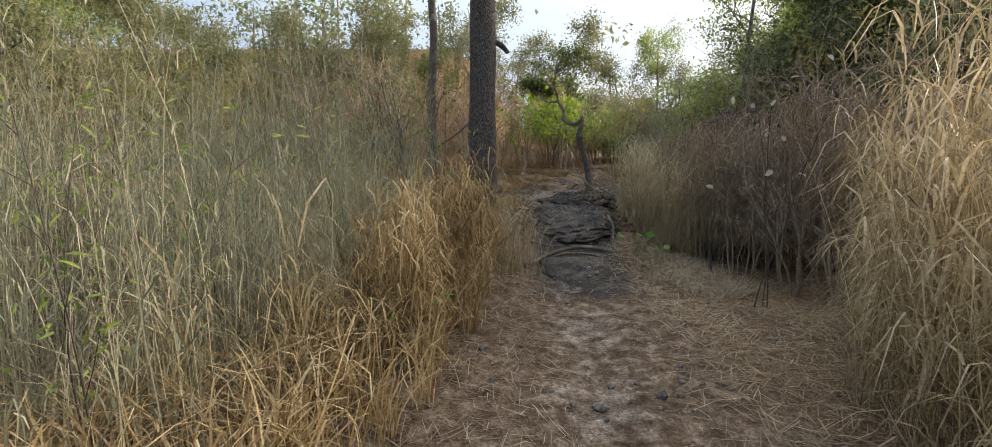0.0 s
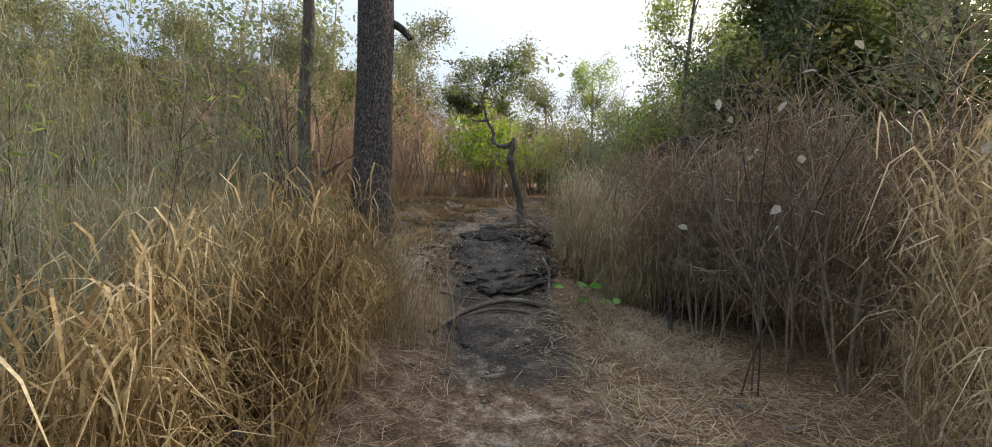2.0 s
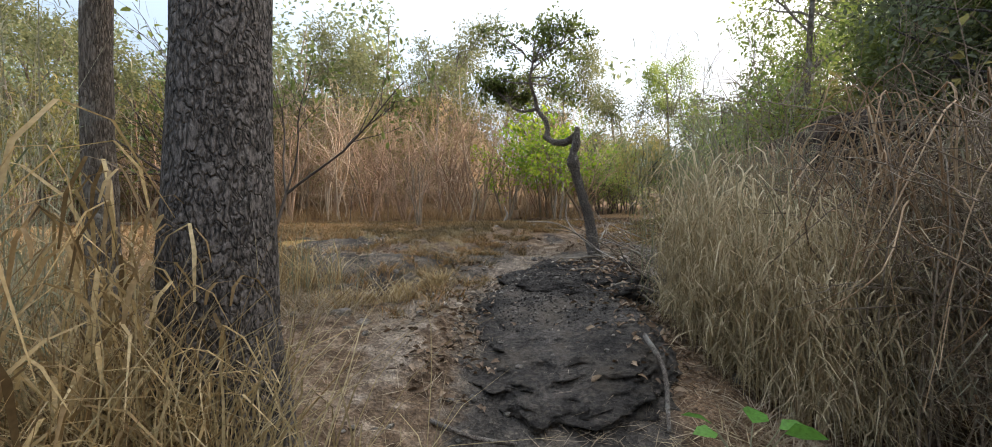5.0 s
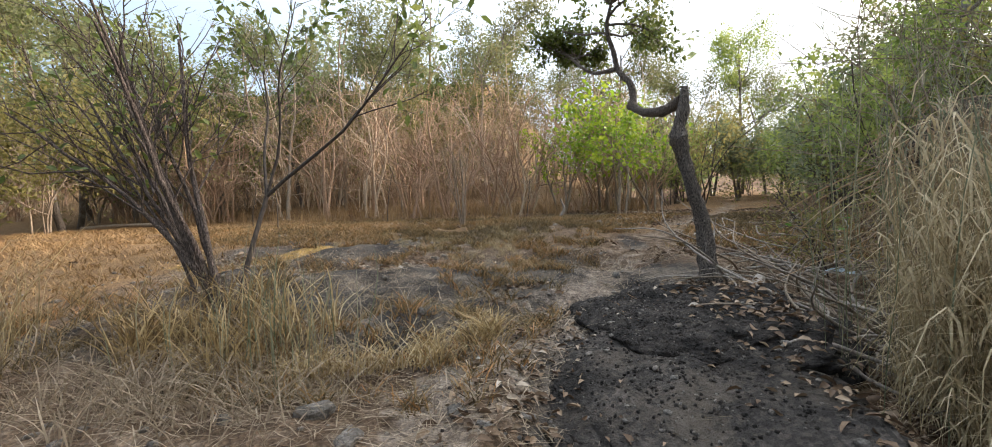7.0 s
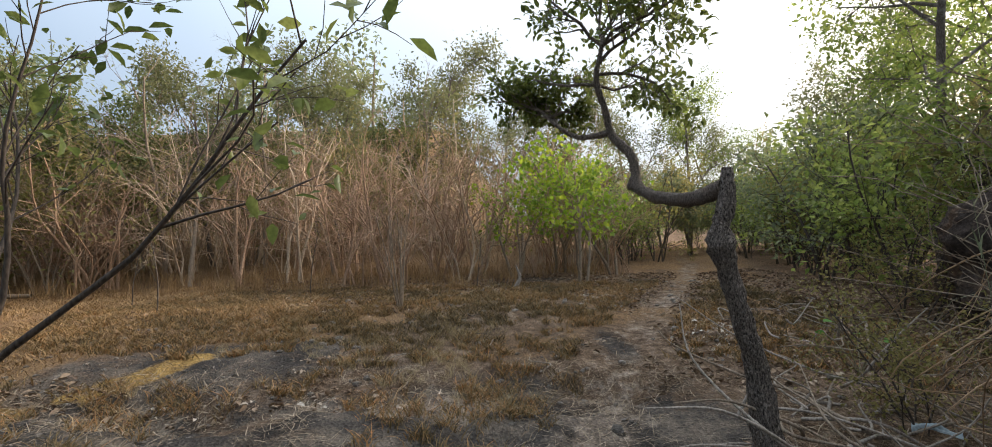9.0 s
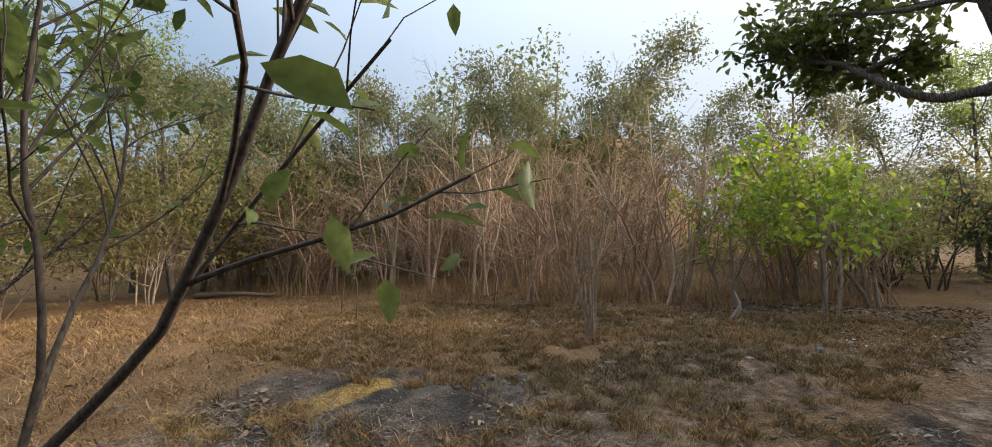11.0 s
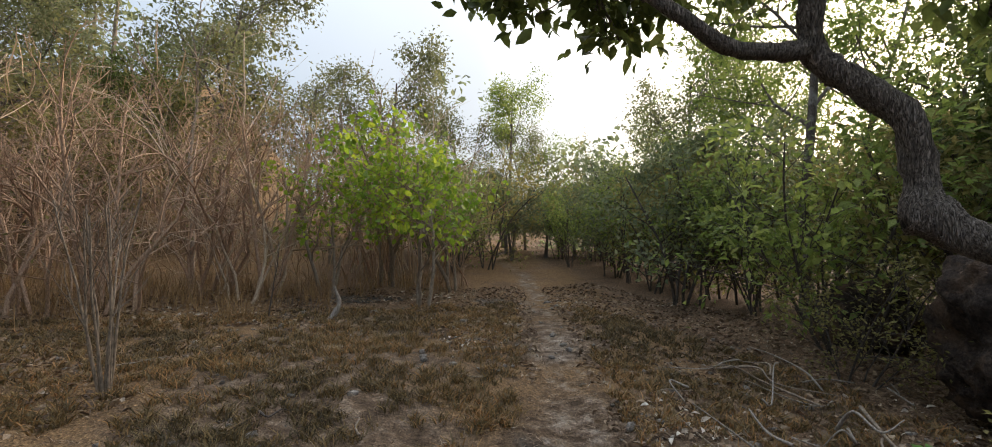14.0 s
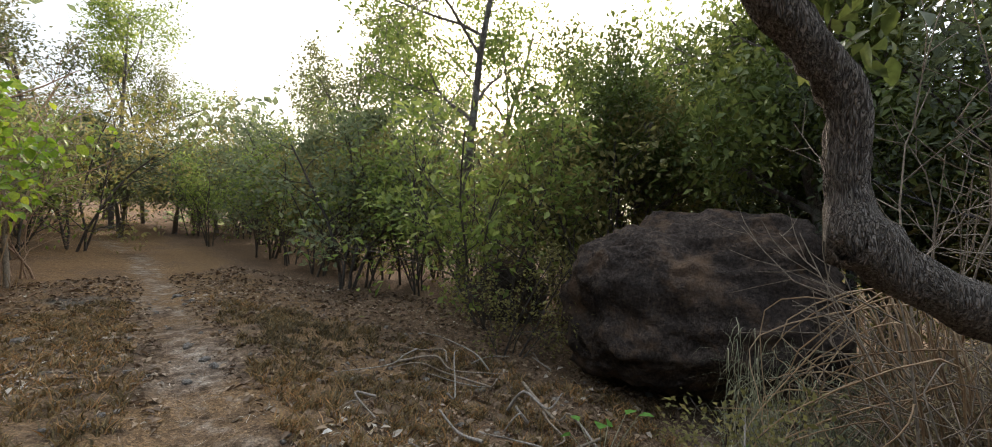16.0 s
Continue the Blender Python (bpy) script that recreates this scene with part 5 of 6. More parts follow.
def vee_shrubs():
    """Two many-stemmed shrubs at the clearing's near edge, with a few broad leaves."""
    spec = [dict(n=9, ratio=0.42, angle=36, wander=0.07, lift=0.012, sides=6, steps=9, low=0.42, end=0.3), dict(n=4, ratio=0.5, angle=34, wander=0.12, lift=0.04, sides=4, steps=4), dict(wander=0.12, lift=0.02, sides=3, steps=3, tips=3, n=0)]
    q = np.random.default_rng(731)
    polys, tips = [], []
    for k in range(9):
        w = np.array((-0.50 + 0.034 * (k - 4) + q.normal(0, 0.02), q.normal(0, 0.07), 1.0))
        grow(q, (q.normal(0, 0.045), q.normal(0, 0.045), -0.05), w, q.uniform(2.2, 2.9), q.uniform(0.014, 0.036), spec, 0, polys, tips)
    ob = plant("shrub", "many-stemmed leaning shrub with sparse leaves in straw grass", "shrub", polys, tips[::3], BARK_SHRUB, DARKGREEN, 1, 0.085, 0.02, 0.45, True, 0.1, rng=q, stem="stem", crown="leaves")
    ob.matrix_basis = pose(-1.6, 10.05, gz(-1.6, 10.05) - 0.03)
    polys, tips = [], []
    for w, L, rad in (((0.18, 0.1, 1), 1.1, 0.024),):
        grow(q, (0, 0, -0.05), w, L, rad, [dict(n=0, wander=0.05, lift=0, sides=7, steps=6, end=0.7), dict(n=0, wander=0, lift=0, sides=3)], 0, polys, tips)
    fork = polys[0][0][-1]
    for w, L, rad in (((0.95, -0.2, 0.85), 1.9, 0.017), ((-0.25, 0.1, 1), 1.5, 0.013), ((0.3, -0.1, 1.0), 1.5, 0.013)):
        grow(q, fork, w, L, rad, spec, 0, polys, tips)
    ob = plant("shrub", "forked slender shrub with broad green leaves", "shrub", polys, tips, TWIG_DARK, DARKGREEN, 1, 0.08, 0.02, 0.45, True, 0.1, rng=q, stem="stem", crown="leaves")
    ob.matrix_basis = pose(-1.66, 10.1, gz(-1.66, 10.1) - 0.03)


def stick_tree():
    q = np.random.default_rng(740)
    polys, tips = [], []
    spec = [dict(n=5, ratio=0.4, angle=22, wander=0.05, lift=0.02, sides=5, steps=7, low=0.4), dict(n=3, ratio=0.5, angle=30, wander=0.12, lift=0.03, sides=3, steps=4), dict(wander=0.12, lift=0.02, sides=3, steps=2, tips=2, n=0)]
    for k in range(8):
        a = k * 0.8
        grow(q, (math.cos(a) * 0.03, math.sin(a) * 0.03, -0.05), (math.cos(a) * 0.12 - 0.04, math.sin(a) * 0.12, 1), q.uniform(1.4, 2.1), 0.014, spec, 0, polys, tips)
    ob = plant("sapling", "slender bundle of bare grey stems in the clearing", "sapling", polys, tips, TWIG, None, rng=q, stem="stem")
    ob.matrix_basis = pose(-0.98, 16.4, gz(-0.98, 16.4))
    for x0, y0, h, sd in ((-5.1, 16.5, 1.3, 1), (-6.8, 18.2, 1.2, 2), (-3.6, 19.3, 1.5, 3), (0.2, 19.6, 1.1, 4)):
        q = np.random.default_rng(750 + sd)
        polys, tips = [], []
        grow(q, (0, 0, -0.05), (0.05, 0, 1), h, 0.013, spec, 0, polys, tips)
        ob = plant("sapling", "thin bare sapling in dry grass", "sapling", polys, tips, TWIG_DARK, OLIVE, 1, 0.05, 0.02, rng=q, group="thin saplings", stem="stem", crown="leaves")
        ob.matrix_basis = pose(x0, y0, gz(x0, y0))


thicket_shrubs()
vee_shrubs()
stick_tree()


# ---------------------------------------------------------------- low grass, litter, stones and sticks
def on_ground(n, box, keep, seed):
    q = np.random.default_rng(seed)
    xs, ys = np.empty(0), np.empty(0)
    while len(xs) < n:
        x, y = q.uniform(box[0], box[1], n * 2), q.uniform(box[2], box[3], n * 2)
        ok = keep(x, y)
        xs, ys = np.concatenate([xs, x[ok]]), np.concatenate([ys, y[ok]])
    return xs[:n], ys[:n], q


def off_trail(x, y):
    return np.abs(x - trail_x(y))


def bare_rock(x, y):
    """The bare slab at the clearing's near corner."""
    return (((x + 2.6) / 1.6) ** 2 + ((y - 13.6) / 0.85) ** 2 < 1) & (fbm(x * 1.7, y * 1.7, 95) > 0.38)


def low_grass():
    q = np.random.default_rng(61)
    x, y = clumped(q, 135000, (-6.5, 5.6, 12.2, 20.0), lambda x, y: (off_trail(x, y) > 0.35 + 0.3 * fbm(x * 2, y * 2, 6)) & (fbm(x * 1.1, y * 1.1, 15) > 0.27 + 0.2 * smooth01(14.5, 12.8, y)) & (y + 0.35 * x > 12.4) & ~bare_rock(x, y), 0.036, 36)
    grass_stuff("low_grass", "short trampled rust-brown grass over the clearing", RUST, 62, x, y, (0.04, 0.14), (0.3, 1.1), (0.008, 0.017), 2, 0.8, 0.5)
    x, y = clumped(q, 42000, (-12, -1.5, 8.8, 21), lambda x, y: (x + 0.35 * y < 3.4) & ((y > 13.2) | (x < -4.2)) & ~bare_rock(x, y), 0.09, 16)
    grass_stuff("low_grass", "short dry orange grass over the clearing's far side", DRYTURF, 68, x, y, (0.03, 0.16), (0.5, 1.8), (0.010, 0.024), 2, 0.8, 0.5)
    x, y = clumped(q, 15000, (-4.2, 1.6, 8.9, 13.2), lambda x, y: (fbm(x * 1.6, y * 1.6, 93) > 0.46) & (off_trail(x, y) > 0.3), 0.05, 40)
    grass_stuff("dry_grass", "dry orange-brown grass caught between the rock ledges", RUST, 71, x, y, (0.04, 0.2), (0.5, 1.4), (0.005, 0.011), 3, 1.0, 0.5)
    x, y = clumped(q, 2600, (-2.2, 0.4, 9.2, 10.1), lambda x, y: np.abs(y - 9.62 - 0.22 * np.sin(2.3 * x + 0.6)) < 0.16, 0.05, 36)
    grass_stuff("dry_grass", "golden grass along the broken rock lip", GOLD, 72, x, y, (0.06, 0.28), (0.5, 1.3), (0.005, 0.011), 4, 1.2, 0.5)
    x, y = clumped(q, 3400, (-3, 1.2, 12.6, 15.5), lambda x, y: fbm(x * 1.5, y * 1.5, 19) > 0.55, 0.03, 40)
    grass_stuff("grass_tuft", "small pale dry grass tufts in the clearing", STRAW, 63, x, y, (0.06, 0.18), (0.4, 1.0), (0.002, 0.004), 4, 0.9, 0.3)
    x, y = clumped(q, 4500, (-12, 4, 19.3, 23), lambda x, y: (y > 19.5) & ((x < 1.2) | (y > 21.2)), 0.1, 14)
    grass_stuff("dry_grass", "thin pale orange grass at the thicket's foot", DRYTURF, 64, x, y, (0.15, 0.6), (0.1, 0.6), (0.007, 0.014), 3, 0.6, 0.3)


def flat_straw(name, label, material, seed, n, box, keep, length, width, lift=0.05):
    """Fallen straw and twigs, lying every way."""
    x, y, q = on_ground(n, box, keep, seed)
    base = np.stack([x, y, ground_z(x, y) + q.uniform(0.01, lift, n)], 1)
    a, L = q.uniform(0, 2 * np.pi, n), q.uniform(length[0], length[1], n)
    v, f = blades(q, base, q.normal(0.0, 0.03, n), np.stack([np.cos(a) * L, np.sin(a) * L], 1), q.uniform(width[0], width[1], n), 2, 0.3, 0.6)
    v[:, 2] = np.maximum(v[:, 2], ground_z(v[:, 0], v[:, 1]) + 0.012)
    tagged(new(name, mesh_from(name, v, [f], material)), label, "straw", "", "stuff")


def straw_litter():
    flat_straw("fallen_straw", "fallen straw strewn along the path's edges", BROWN, 65, 15000, (-1.5, 6, 1.0, 9.8), lambda x, y: (off_trail(x, y) > 0.12 + 0.5 * fbm(x * 2, y * 2, 3)) & (x > left_edge(y) - 0.3), (0.06, 0.35), (0.004, 0.010))
    # the lighter straw colour makes up for the mound's shadow here
    flat_straw("fallen_straw", "straw coloured lighter, as if lit, under the thicket's edge", LIT_STRAW, 73, 7000, (1.7, 5.2, 2.6, 7.6), lambda x, y: (off_trail(x, y) > 0.7) & (fbm(x * 1.3, y * 1.3, 33) > 0.36), (0.06, 0.3), (0.006, 0.013))
    flat_straw("fallen_straw", "fallen grass and twigs over the rocky edge", BROWN, 69, 14000, (-4.0, 4.0, 8.6, 13.4), lambda x, y: fbm(x * 1.4, y * 1.4, 23) > 0.43, (0.04, 0.22), (0.004, 0.011), 0.03)
    flat_straw("fallen_straw", "fine dry grass bits over the clearing", LITTER, 70, 20000, (-5, 7, 12.4, 19), lambda x, y: fbm(x * 1.2, y * 1.2, 27) > 0.36, (0.02, 0.12), (0.004, 0.011), 0.03)


def leaf_litter():
    def keep(x, y):
        return (off_trail(x, y) > 0.25) & (fbm(x * 0.8, y * 0.8, 44) > np.where((y > 18.5) | (x > 2.6), 0.30, 0.5))
    x, y, q = on_ground(17000, (-6, 8, 12.6, 22), keep, 66)
    n = len(x)
    at = np.stack([x, y, ground_z(x, y) + q.uniform(0.006, 0.03, n)], 1)
    a = q.uniform(0, 2 * np.pi, n)
    way = np.stack([np.cos(a), np.sin(a), q.normal(0, 0.25, n)], 1)
    v, t3, q4 = leaf_faces(q, at, way, q.uniform(0.03, 0.10, n), 0.5, 0.5)
    tagged(new("leaf_litter", mesh_from("leaf_litter", v, [t3, q4], LITTER)), "curled brown fallen leaves over the clearing", "leaves", "", "stuff")


def pebbles():
    x, y, q = on_ground(2600, (-5, 6, 3, 20), lambda x, y: fbm(x, y, 88) > 0.42, 67)
    V, F, off = [], [], 0
    t = (1 + 5 ** 0.5) / 2
    ico = np.array([(-1, t, 0), (1, t, 0), (-1, -t, 0), (1, -t, 0), (0, -1, t), (0, 1, t), (0, -1, -t), (0, 1, -t), (t, 0, -1), (t, 0, 1), (-t, 0, -1), (-t, 0, 1)]) / 1.9
    tri = np.array([(0, 11, 5), (0, 5, 1), (0, 1, 7), (0, 7, 10), (0, 10, 11), (1, 5, 9), (5, 11, 4), (11, 10, 2), (10, 7, 6), (7, 1, 8), (3, 9, 4), (3, 4, 2), (3, 2, 6), (3, 6, 8), (3, 8, 9), (4, 9, 5), (2, 4, 11), (6, 2, 10), (8, 6, 7), (9, 8, 1)])
    for a, b in zip(x, y):
        s = q.uniform(0.008, 0.03) if q.random() < 0.9 else q.uniform(0.03, 0.055)
        v = ico * (1 + q.normal(0, 0.18, (12, 1))) * s * np.array([1.2, 0.9, 0.6]) * q.uniform(0.7, 1.3, 3)
        c, w = math.cos(a * 50), math.sin(a * 50)
        V.append(np.stack([v[:, 0] * c - v[:, 1] * w + a, v[:, 0] * w + v[:, 1] * c + b, v[:, 2] + gz(a, b) + s * 0.2], 1))
        F.append(tri + off)
        off += 12
    tagged(new("pebbles", mesh_from("pebbles", np.concatenate(V), [np.concatenate(F)], STONE)), "small pale stones scattered over the earth", "stones", "", "stuff")


def stick(name, label, points, r0, r1, material, category="branch"):
    pts = curve_through(points, 5)
    base = pts[0].copy()
    v, f = tubes([(pts - base, np.linspace(r0, r1, len(pts)), 7)], rng, 0.08)
    ob = tagged(new(name, mesh_from(name, v, [f], material, True)), label, category)
    ob.matrix_basis = Matrix.Translation(base)
    return ob


def on(x, y, dz):
    return (x, y, gz(x, y) + dz)


low_grass()
straw_litter()
leaf_litter()
pebbles()

# exposed roots across the step
stick("tree_root", "exposed grey-brown root crossing the path", [on(0.42, 6.75, 0.0), on(0.72, 7.1, 0.06), on(1.1, 7.38, 0.07), on(1.5, 7.42, 0.06), on(1.85, 7.3, 0.0)], 0.03, 0.035, BARK_GREY, "root")
stick("tree_root", "exposed grey-brown root below the rock step", [on(0.75, 7.1, 0.03), on(1.1, 7.28, 0.04), on(1.45, 7.2, 0.04), on(1.7, 7.1, -0.02)], 0.018, 0.022, BARK_GREY, "root")
stick("tree_root", "thin root at the foot of the rock", [on(0.55, 7.75, 0.02), on(0.8, 7.62, 0.05), on(1.05, 7.6, 0.03)], 0.016, 0.012, BARK_GREY, "root")
stick("tree_root", "thin root hanging from the rock's end", [on(1.95, 8.2, 0.25), on(1.98, 7.9, 0.18), on(1.9, 7.6, 0.02)], 0.018, 0.012, BARK_GREY, "root")
stick("dead_stump", "charred upright stub beside the path", [on(3.22, 6.95, -0.05), on(3.21, 6.95, 0.2), on(3.17, 6.93, 0.5)], 0.035, 0.02, BARK_DARK, "stump")
stick("dead_log", "bleached broken log by the bent tree", [on(2.32, 10.5, 0.06), on(2.44, 10.85, 0.10), on(2.64, 11.25, 0.14)], 0.065, 0.045, DEADWOOD, "log")
stick("dead_stump", "bleached twisted stump in the clearing", [on(1.08, 19.2, -0.02), on(1.16, 19.2, 0.12), on(1.2, 19.2, 0.25), on(1.12, 19.2, 0.5)], 0.06, 0.02, DEADWOOD, "stump")
stick("dead_log", "grey fallen log at the thicket's edge", [on(-12.9, 19.3, 0.05), on(-11.8, 19.5, 0.12), on(-10.4, 19.8, 0.1)], 0.09, 0.05, TWIG, "log")
for k in range(140):
    q = np.random.default_rng(800 + k)
    x0, y0 = (q.uniform(3.6, 5.6), q.uniform(13.0, 15.2)) if k < 18 else (q.uniform(2.3, 4.0), q.uniform(9.4, 12.3))
    a, L = q.uniform(0, 2 * np.pi), q.uniform(0.35, 1.1 if k < 70 else 1.7)
    pts = [on(x0 + math.cos(a) * L * f + q.normal(0, 0.08), y0 + math.sin(a) * L * f + q.normal(0, 0.08), 0.02 + q.uniform(0, 0.16) + (0.25 * f * (k % 5 == 3)) + (0.45 * f * (k > 70 and k % 2))) for f in (0, 0.35, 0.7, 1)]
    tagged(stick("dead_branch", "fallen bleached branch on leaf litter", pts, q.uniform(0.008, 0.016), 0.004, DEADWOOD if k % 3 else TWIG), group="fallen branches")


def broad_plant(x0, y0, n, size, material, label, height=0.16):
    """A low plant of a few broad leaves on thin stalks."""
    q = np.random.default_rng(int(abs(x0) * 100 + y0 * 10))
    ob = thing("leafy_plant", label, "plant")
    polys, at, way = [], [], []
    for k in range(n):
        a = k * 2.4
        tip = np.array([math.cos(a) * height * 0.7, math.sin(a) * height * 0.7, height * q.uniform(0.7, 1.4)])
        polys.append((np.array([(0, 0, -0.03), tip * 0.5 + np.array([0, 0, 0.03]), tip]), np.array([0.005, 0.004, 0.003]), 5))
        at.append(tip)
        way.append((math.cos(a), math.sin(a), 0.25))
    stalks = []
    for p in polys:
        v, f = tubes([p])
        stalks.append(part("stalk", mesh_from("stalk", v, [f], GREENISH, True), ob))
    for p, w, stalk in zip(at, way, stalks):
        v, t3, q4 = leaf_faces(q, np.array([p]), np.array([w], float), np.array([size * q.uniform(0.8, 1.2)]), 0.75, 0.2)
        part("leaf", mesh_from("leaf", v, [t3, q4], material), stalk)
    ob.matrix_basis = pose(x0, y0, gz(x0, y0))


BRIGHT = blade_material("fresh_green_leaf", [(0.0, (0.07, 0.19, 0.035)), (1.0, (0.16, 0.33, 0.06))], 0.4, 0.4, 1.0)
for x0, y0, n, s, h in ((2.15, 7.25, 6, 0.15, 0.22), (2.42, 7.1, 5, 0.13, 0.18), (-0.75, 3.5, 5, 0.12, 0.45), (4.0, 12.9, 6, 0.10, 0.35), (4.7, 11.7, 7, 0.12, 0.3)):
    broad_plant(x0, y0, n, s, BRIGHT, "small plant with broad fresh green leaves", h)


def pale_leaves():
    """Dead leaves that hang on the twigs beside the path, their sunlit white put into the colour."""
    q = np.random.default_rng(820)
    spec = [dict(n=5, ratio=0.4, angle=40, wander=0.08, lift=0.03, sides=5, steps=7, low=0.4), dict(wander=0.15, lift=-0.03, sides=3, steps=4, tips=3, n=0)]
    polys, tips = [], []
    for w in ((0.1, 0.2, 1), (-0.05, 0.0, 1), (0.15, -0.1, 1)):
        grow(q, (q.normal(0, 0.05), q.normal(0, 0.05), -0.05), w, 2.4, 0.008, spec, 0, polys, tips)
    ob = plant("dead_shrub", "dead shrub hung with leaves coloured white as if sunlit", "shrub", polys, [t for t in tips if t[0][2] > 1.2][::3], TWIG_DARK, PALE, 1, 0.085, 0.03, 0.6, True, 0.6, rng=q, stem="stem", crown="leaves")
    ob.matrix_basis = pose(3.15, 5.5, gz(3.15, 5.5))


pale_leaves()

# loose stones and a crumpled leaf or two that stand out
for x0, y0, s, k in ((-0.35, 8.85, 0.09, 1), (-0.12, 8.7, 0.07, 2), (0.3, 8.95, 0.06, 3), (-1.5, 14.25, 0.07, 4), (3.0, 18.4, 0.08, 5), (0.9, 8.3, 0.04, 6), (1.9, 13.4, 0.05, 7), (-0.6, 15.2, 0.05, 8), (0.4, 14.1, 0.05, 9), (-2.2, 16.2, 0.06, 10), (1.4, 12.9, 0.05, 11), (2.6, 13.7, 0.04, 12), (-0.9, 13.6, 0.04, 13), (0.9, 15.6, 0.05, 14), (1.8, 16.6, 0.06, 15), (-3.1, 15.1, 0.05, 16), (0.1, 17.2, 0.06, 17), (2.4, 15.9, 0.04, 18), (-4.2, 16.9, 0.07, 19), (3.3, 16.3, 0.05, 20), (1.2, 17.9, 0.06, 21), (-1.7, 17.8, 0.06, 22), (1.7, 9.9, 0.03, 23), (1.4, 10.6, 0.035, 24)):
    st = tagged(new("stone", rock_mesh("stone", (s, s * 0.7, s * 0.4), 30 + k, 3, STONE)), "pale flat stone lying on bare earth", "stone", "loose stones")
    st.matrix_basis = pose(x0, y0, gz(x0, y0) + s * 0.15, 0, 0, 40 * k)

for k in range(40):
    q = np.random.default_rng(900 + k)
    hit = None
    x0, y0 = q.uniform(0.7, 2.2), q.uniform(8.1, 10.9)
    for rock_ob in (slab, shelf2):
        inv = rock_ob.matrix_basis.inverted()
        ok, p, _, _ = rock_ob.ray_cast(inv @ Vector((x0, y0, 3)), (inv.to_3x3() @ Vector((0, 0, -1))).normalized())
        if ok and (hit is None or (rock_ob.matrix_basis @ p).z > hit.z):
            hit = rock_ob.matrix_basis @ p
    if hit is None or hit.z < gz(x0, y0):
        continue
    s = q.uniform(0.012, 0.03)
    chip = tagged(new("stone_chip", rock_mesh("stone_chip", (s, s * 0.7, s * 0.5), 60 + k, 2, STONE)), "small pale stone chip on the dark rock", "stone", "stone chips")
    chip.matrix_basis = pose(x0, y0, hit.z + s * 0.2, 0, 0, 70 * k)


def rock_top(x0, y0):
    """The highest point of the two upper slabs over a place in the plan."""
    best = None
    for rock_ob in (slab, shelf2):
        inv = rock_ob.matrix_basis.inverted()
        ok, p, _, _ = rock_ob.ray_cast(inv @ Vector((x0, y0, 3)), (inv.to_3x3() @ Vector((0, 0, -1))).normalized())
        if ok and (best is None or (rock_ob.matrix_basis @ p).z > best):
            best = (rock_ob.matrix_basis @ p).z
    g = gz(x0, y0)
    return g if best is None or best < g else best


def rock_grit():
    """Gravel, curled leaves and straw strewn over the charred rock and its edges."""
    q = np.random.default_rng(930)
    cube = np.array([(-1, -1, -1), (1, -1, -1), (1, 1, -1), (-1, 1, -1), (-0.7, -0.7, 1), (0.7, -0.6, 1), (0.6, 0.7, 1), (-0.7, 0.6, 1)], float)
    quads = np.array([(0, 3, 2, 1), (4, 5, 6, 7), (0, 1, 5, 4), (1, 2, 6, 5), (2, 3, 7, 6), (3, 0, 4, 7)])
    for name, label, mat, n, lo, hi in (("rock_grit", "black gravel lying over the charred rock", CHAR, 1700, 0.003, 0.010), ("rock_grit", "pale grey gravel lying over the charred rock", STONE, 420, 0.003, 0.009)):
        V, F = [], []
        for k in range(n):
            x0, y0 = q.normal(1.4, 0.5), q.uniform(8.8, 11.2)
            s, a = q.uniform(lo, hi), q.uniform(0, 6.3)
            v = (cube * s * q.uniform(0.6, 1.3, 3)) * (1 + q.normal(0, 0.15, (8, 1)))
            c, w = math.cos(a), math.sin(a)
            V.append(np.stack([v[:, 0] * c - v[:, 1] * w + x0, v[:, 0] * w + v[:, 1] * c + y0, v[:, 2] * 0.7 + rock_top(x0, y0) + s * 0.3], 1))
            F.append(quads + 8 * k)
        tagged(new(name, mesh_from(name, np.concatenate(V), [np.concatenate(F)], mat)), label, "gravel", "", "stuff")
    n = 1500
    x0 = np.where(q.random(n) < 0.45, q.normal(0.55, 0.22, n), q.normal(2.3, 0.3, n))
    y0 = q.uniform(7.9, 11.6, n)
    at = np.stack([x0, y0, np.array([rock_top(a, b) for a, b in zip(x0, y0)]) + q.uniform(0.008, 0.03, n)], 1)
    a = q.uniform(0, 2 * np.pi, n)
    v, t3, q4 = leaf_faces(q, at, np.stack([np.cos(a), np.sin(a), q.normal(0, 0.25, n)], 1), q.uniform(0.03, 0.09, n), 0.45, 0.5)
    tagged(new("leaf_litter", mesh_from("leaf_litter", v, [t3, q4], LITTER)), "curled dry leaves along the charred rock's edges", "leaves", "", "stuff")


rock_grit()


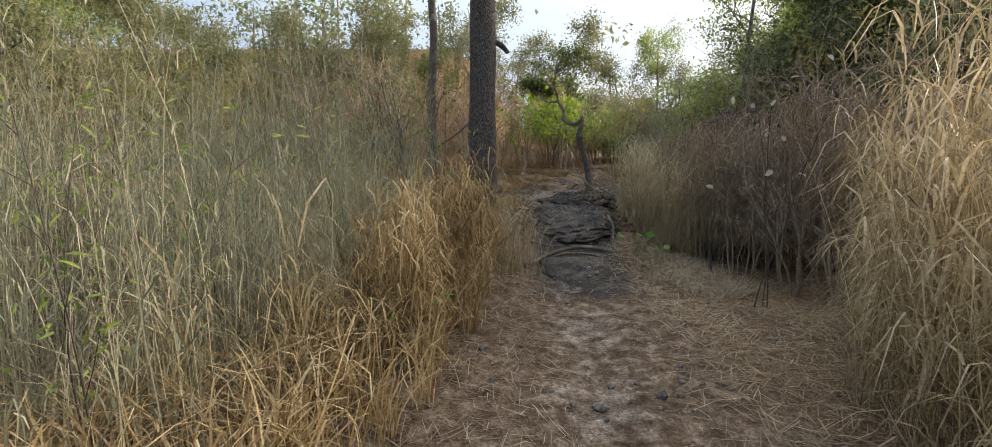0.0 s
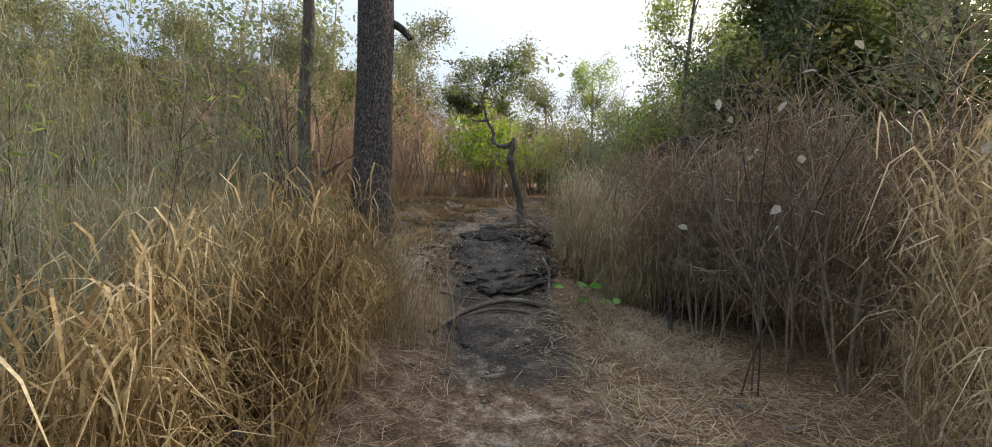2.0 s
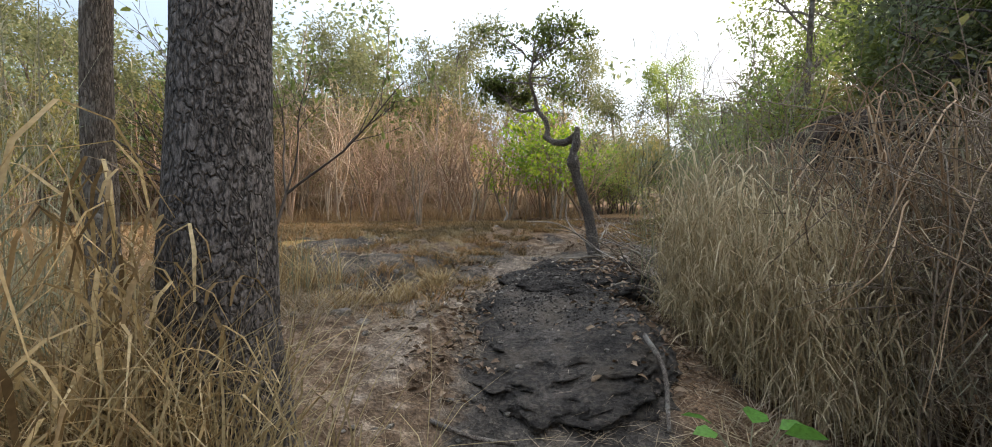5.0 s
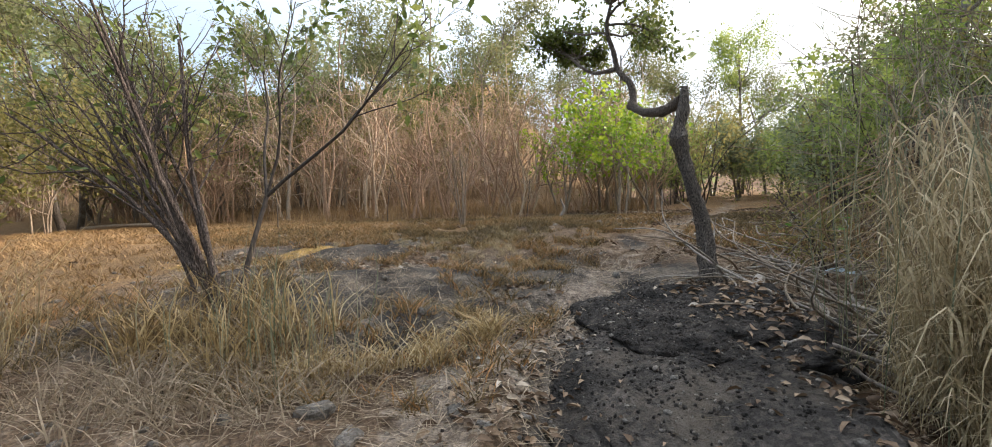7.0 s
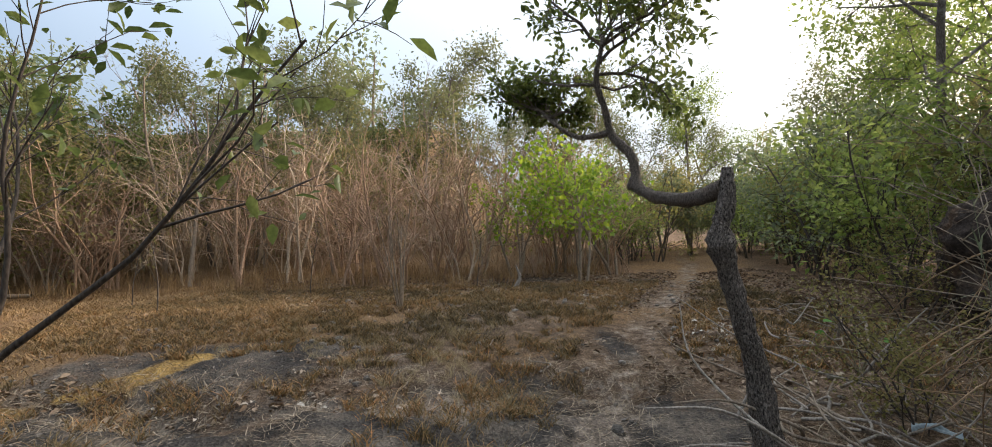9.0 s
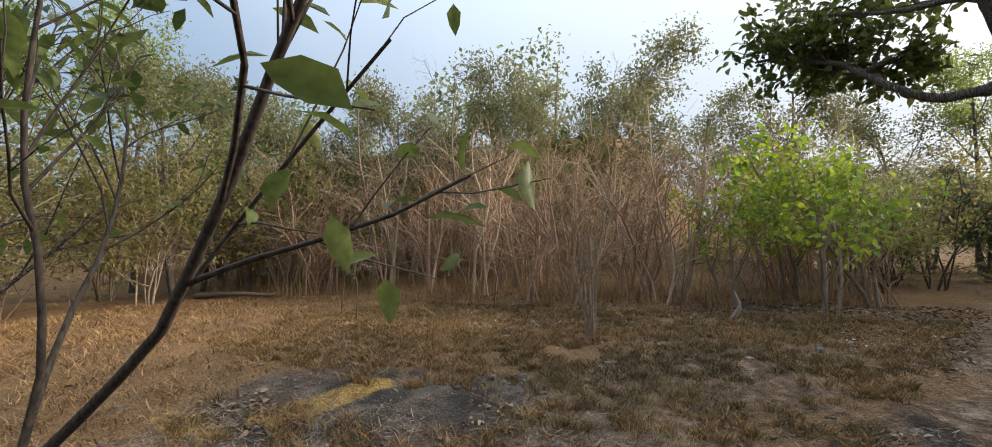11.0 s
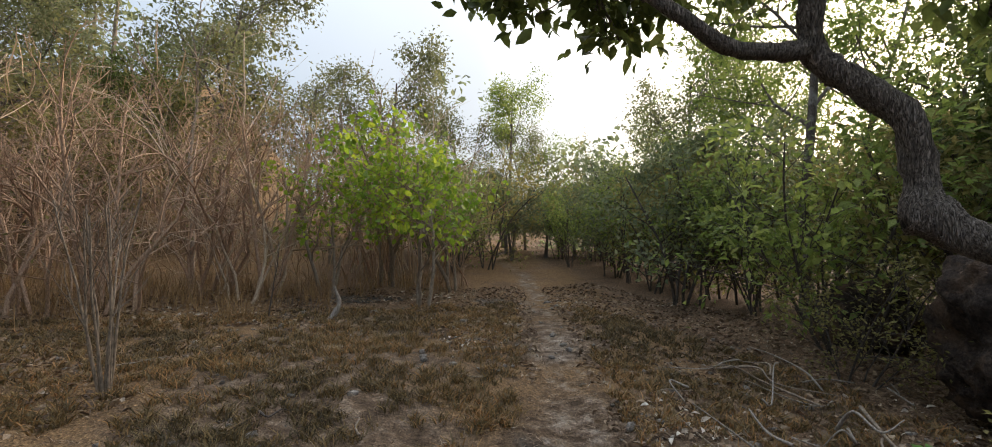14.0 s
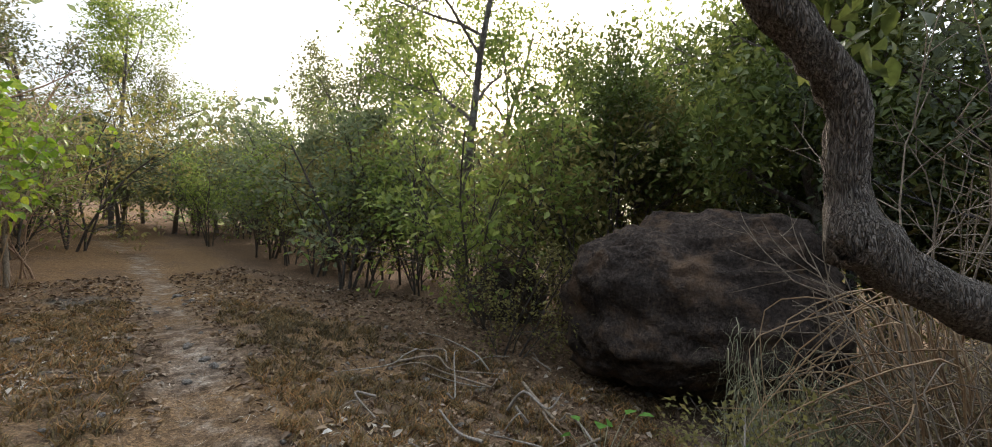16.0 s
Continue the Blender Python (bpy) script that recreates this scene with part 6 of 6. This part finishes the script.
def plastic_scrap(x0, y0, dz, length, turn, seed):
    """A crumpled strip of pale plastic sheet."""
    q = np.random.default_rng(seed)
    nu, nv = 14, 6
    u, w = np.meshgrid(np.linspace(0, 1, nu), np.linspace(-0.5, 0.5, nv), indexing="ij")
    X = u * length
    Y = w * 0.05 * (0.6 + 0.6 * value_noise(u * 4, w * 0 + seed, 3))
    Z = 0.05 * value_noise(u * 5, w * 4, seed) + 0.05 * np.sin(u * 5) * u
    top = np.stack([X, Y, Z + 0.004], 2).reshape(-1, 3)
    low = np.stack([X, Y, Z], 2).reshape(-1, 3)
    k, j = np.meshgrid(np.arange(nu - 1), np.arange(nv - 1), indexing="ij")
    f = np.stack([k * nv + j, k * nv + j + 1, (k + 1) * nv + j + 1, (k + 1) * nv + j], 2).reshape(-1, 4)
    ob = tagged(new("plastic_scrap", mesh_from("plastic_scrap", np.vstack([top, low]), [np.vstack([f[:, ::-1], f + len(top)])], PLASTIC, True)), "crumpled pale blue plastic scrap among dead branches", "litter", "plastic scraps")
    ob.matrix_basis = pose(x0, y0, gz(x0, y0) + dz, 20, -12, turn)


PLASTIC = blade_material("pale_plastic", [(0.0, (0.30, 0.38, 0.43)), (1.0, (0.48, 0.54, 0.57))], 0.2, 0.35)
plastic_scrap(3.5, 11.8, 0.03, 0.26, 300, 5)
plastic_scrap(3.0, 10.1, 0.03, 0.24, 310, 8)

# twigs that lie about the clearing
for k in range(16):
    q = np.random.default_rng(840 + k)
    x0, y0 = q.uniform(-3.5, 3.5), q.uniform(12.6, 18.5)
    g, L = q.uniform(0, 2 * np.pi), q.uniform(0.25, 0.7)
    pts = [on(x0 + math.cos(g) * L * f + q.normal(0, 0.03), y0 + math.sin(g) * L * f + q.normal(0, 0.03), 0.015 + q.uniform(0, 0.03)) for f in (0, 0.35, 0.7, 1)]
    tagged(stick("twig", "bare twig lying on the clearing's dry ground", pts, q.uniform(0.006, 0.011), 0.003, (TWIG, DEADWOOD, TWIG_DARK)[k % 3], "twig"), group="fallen twigs")
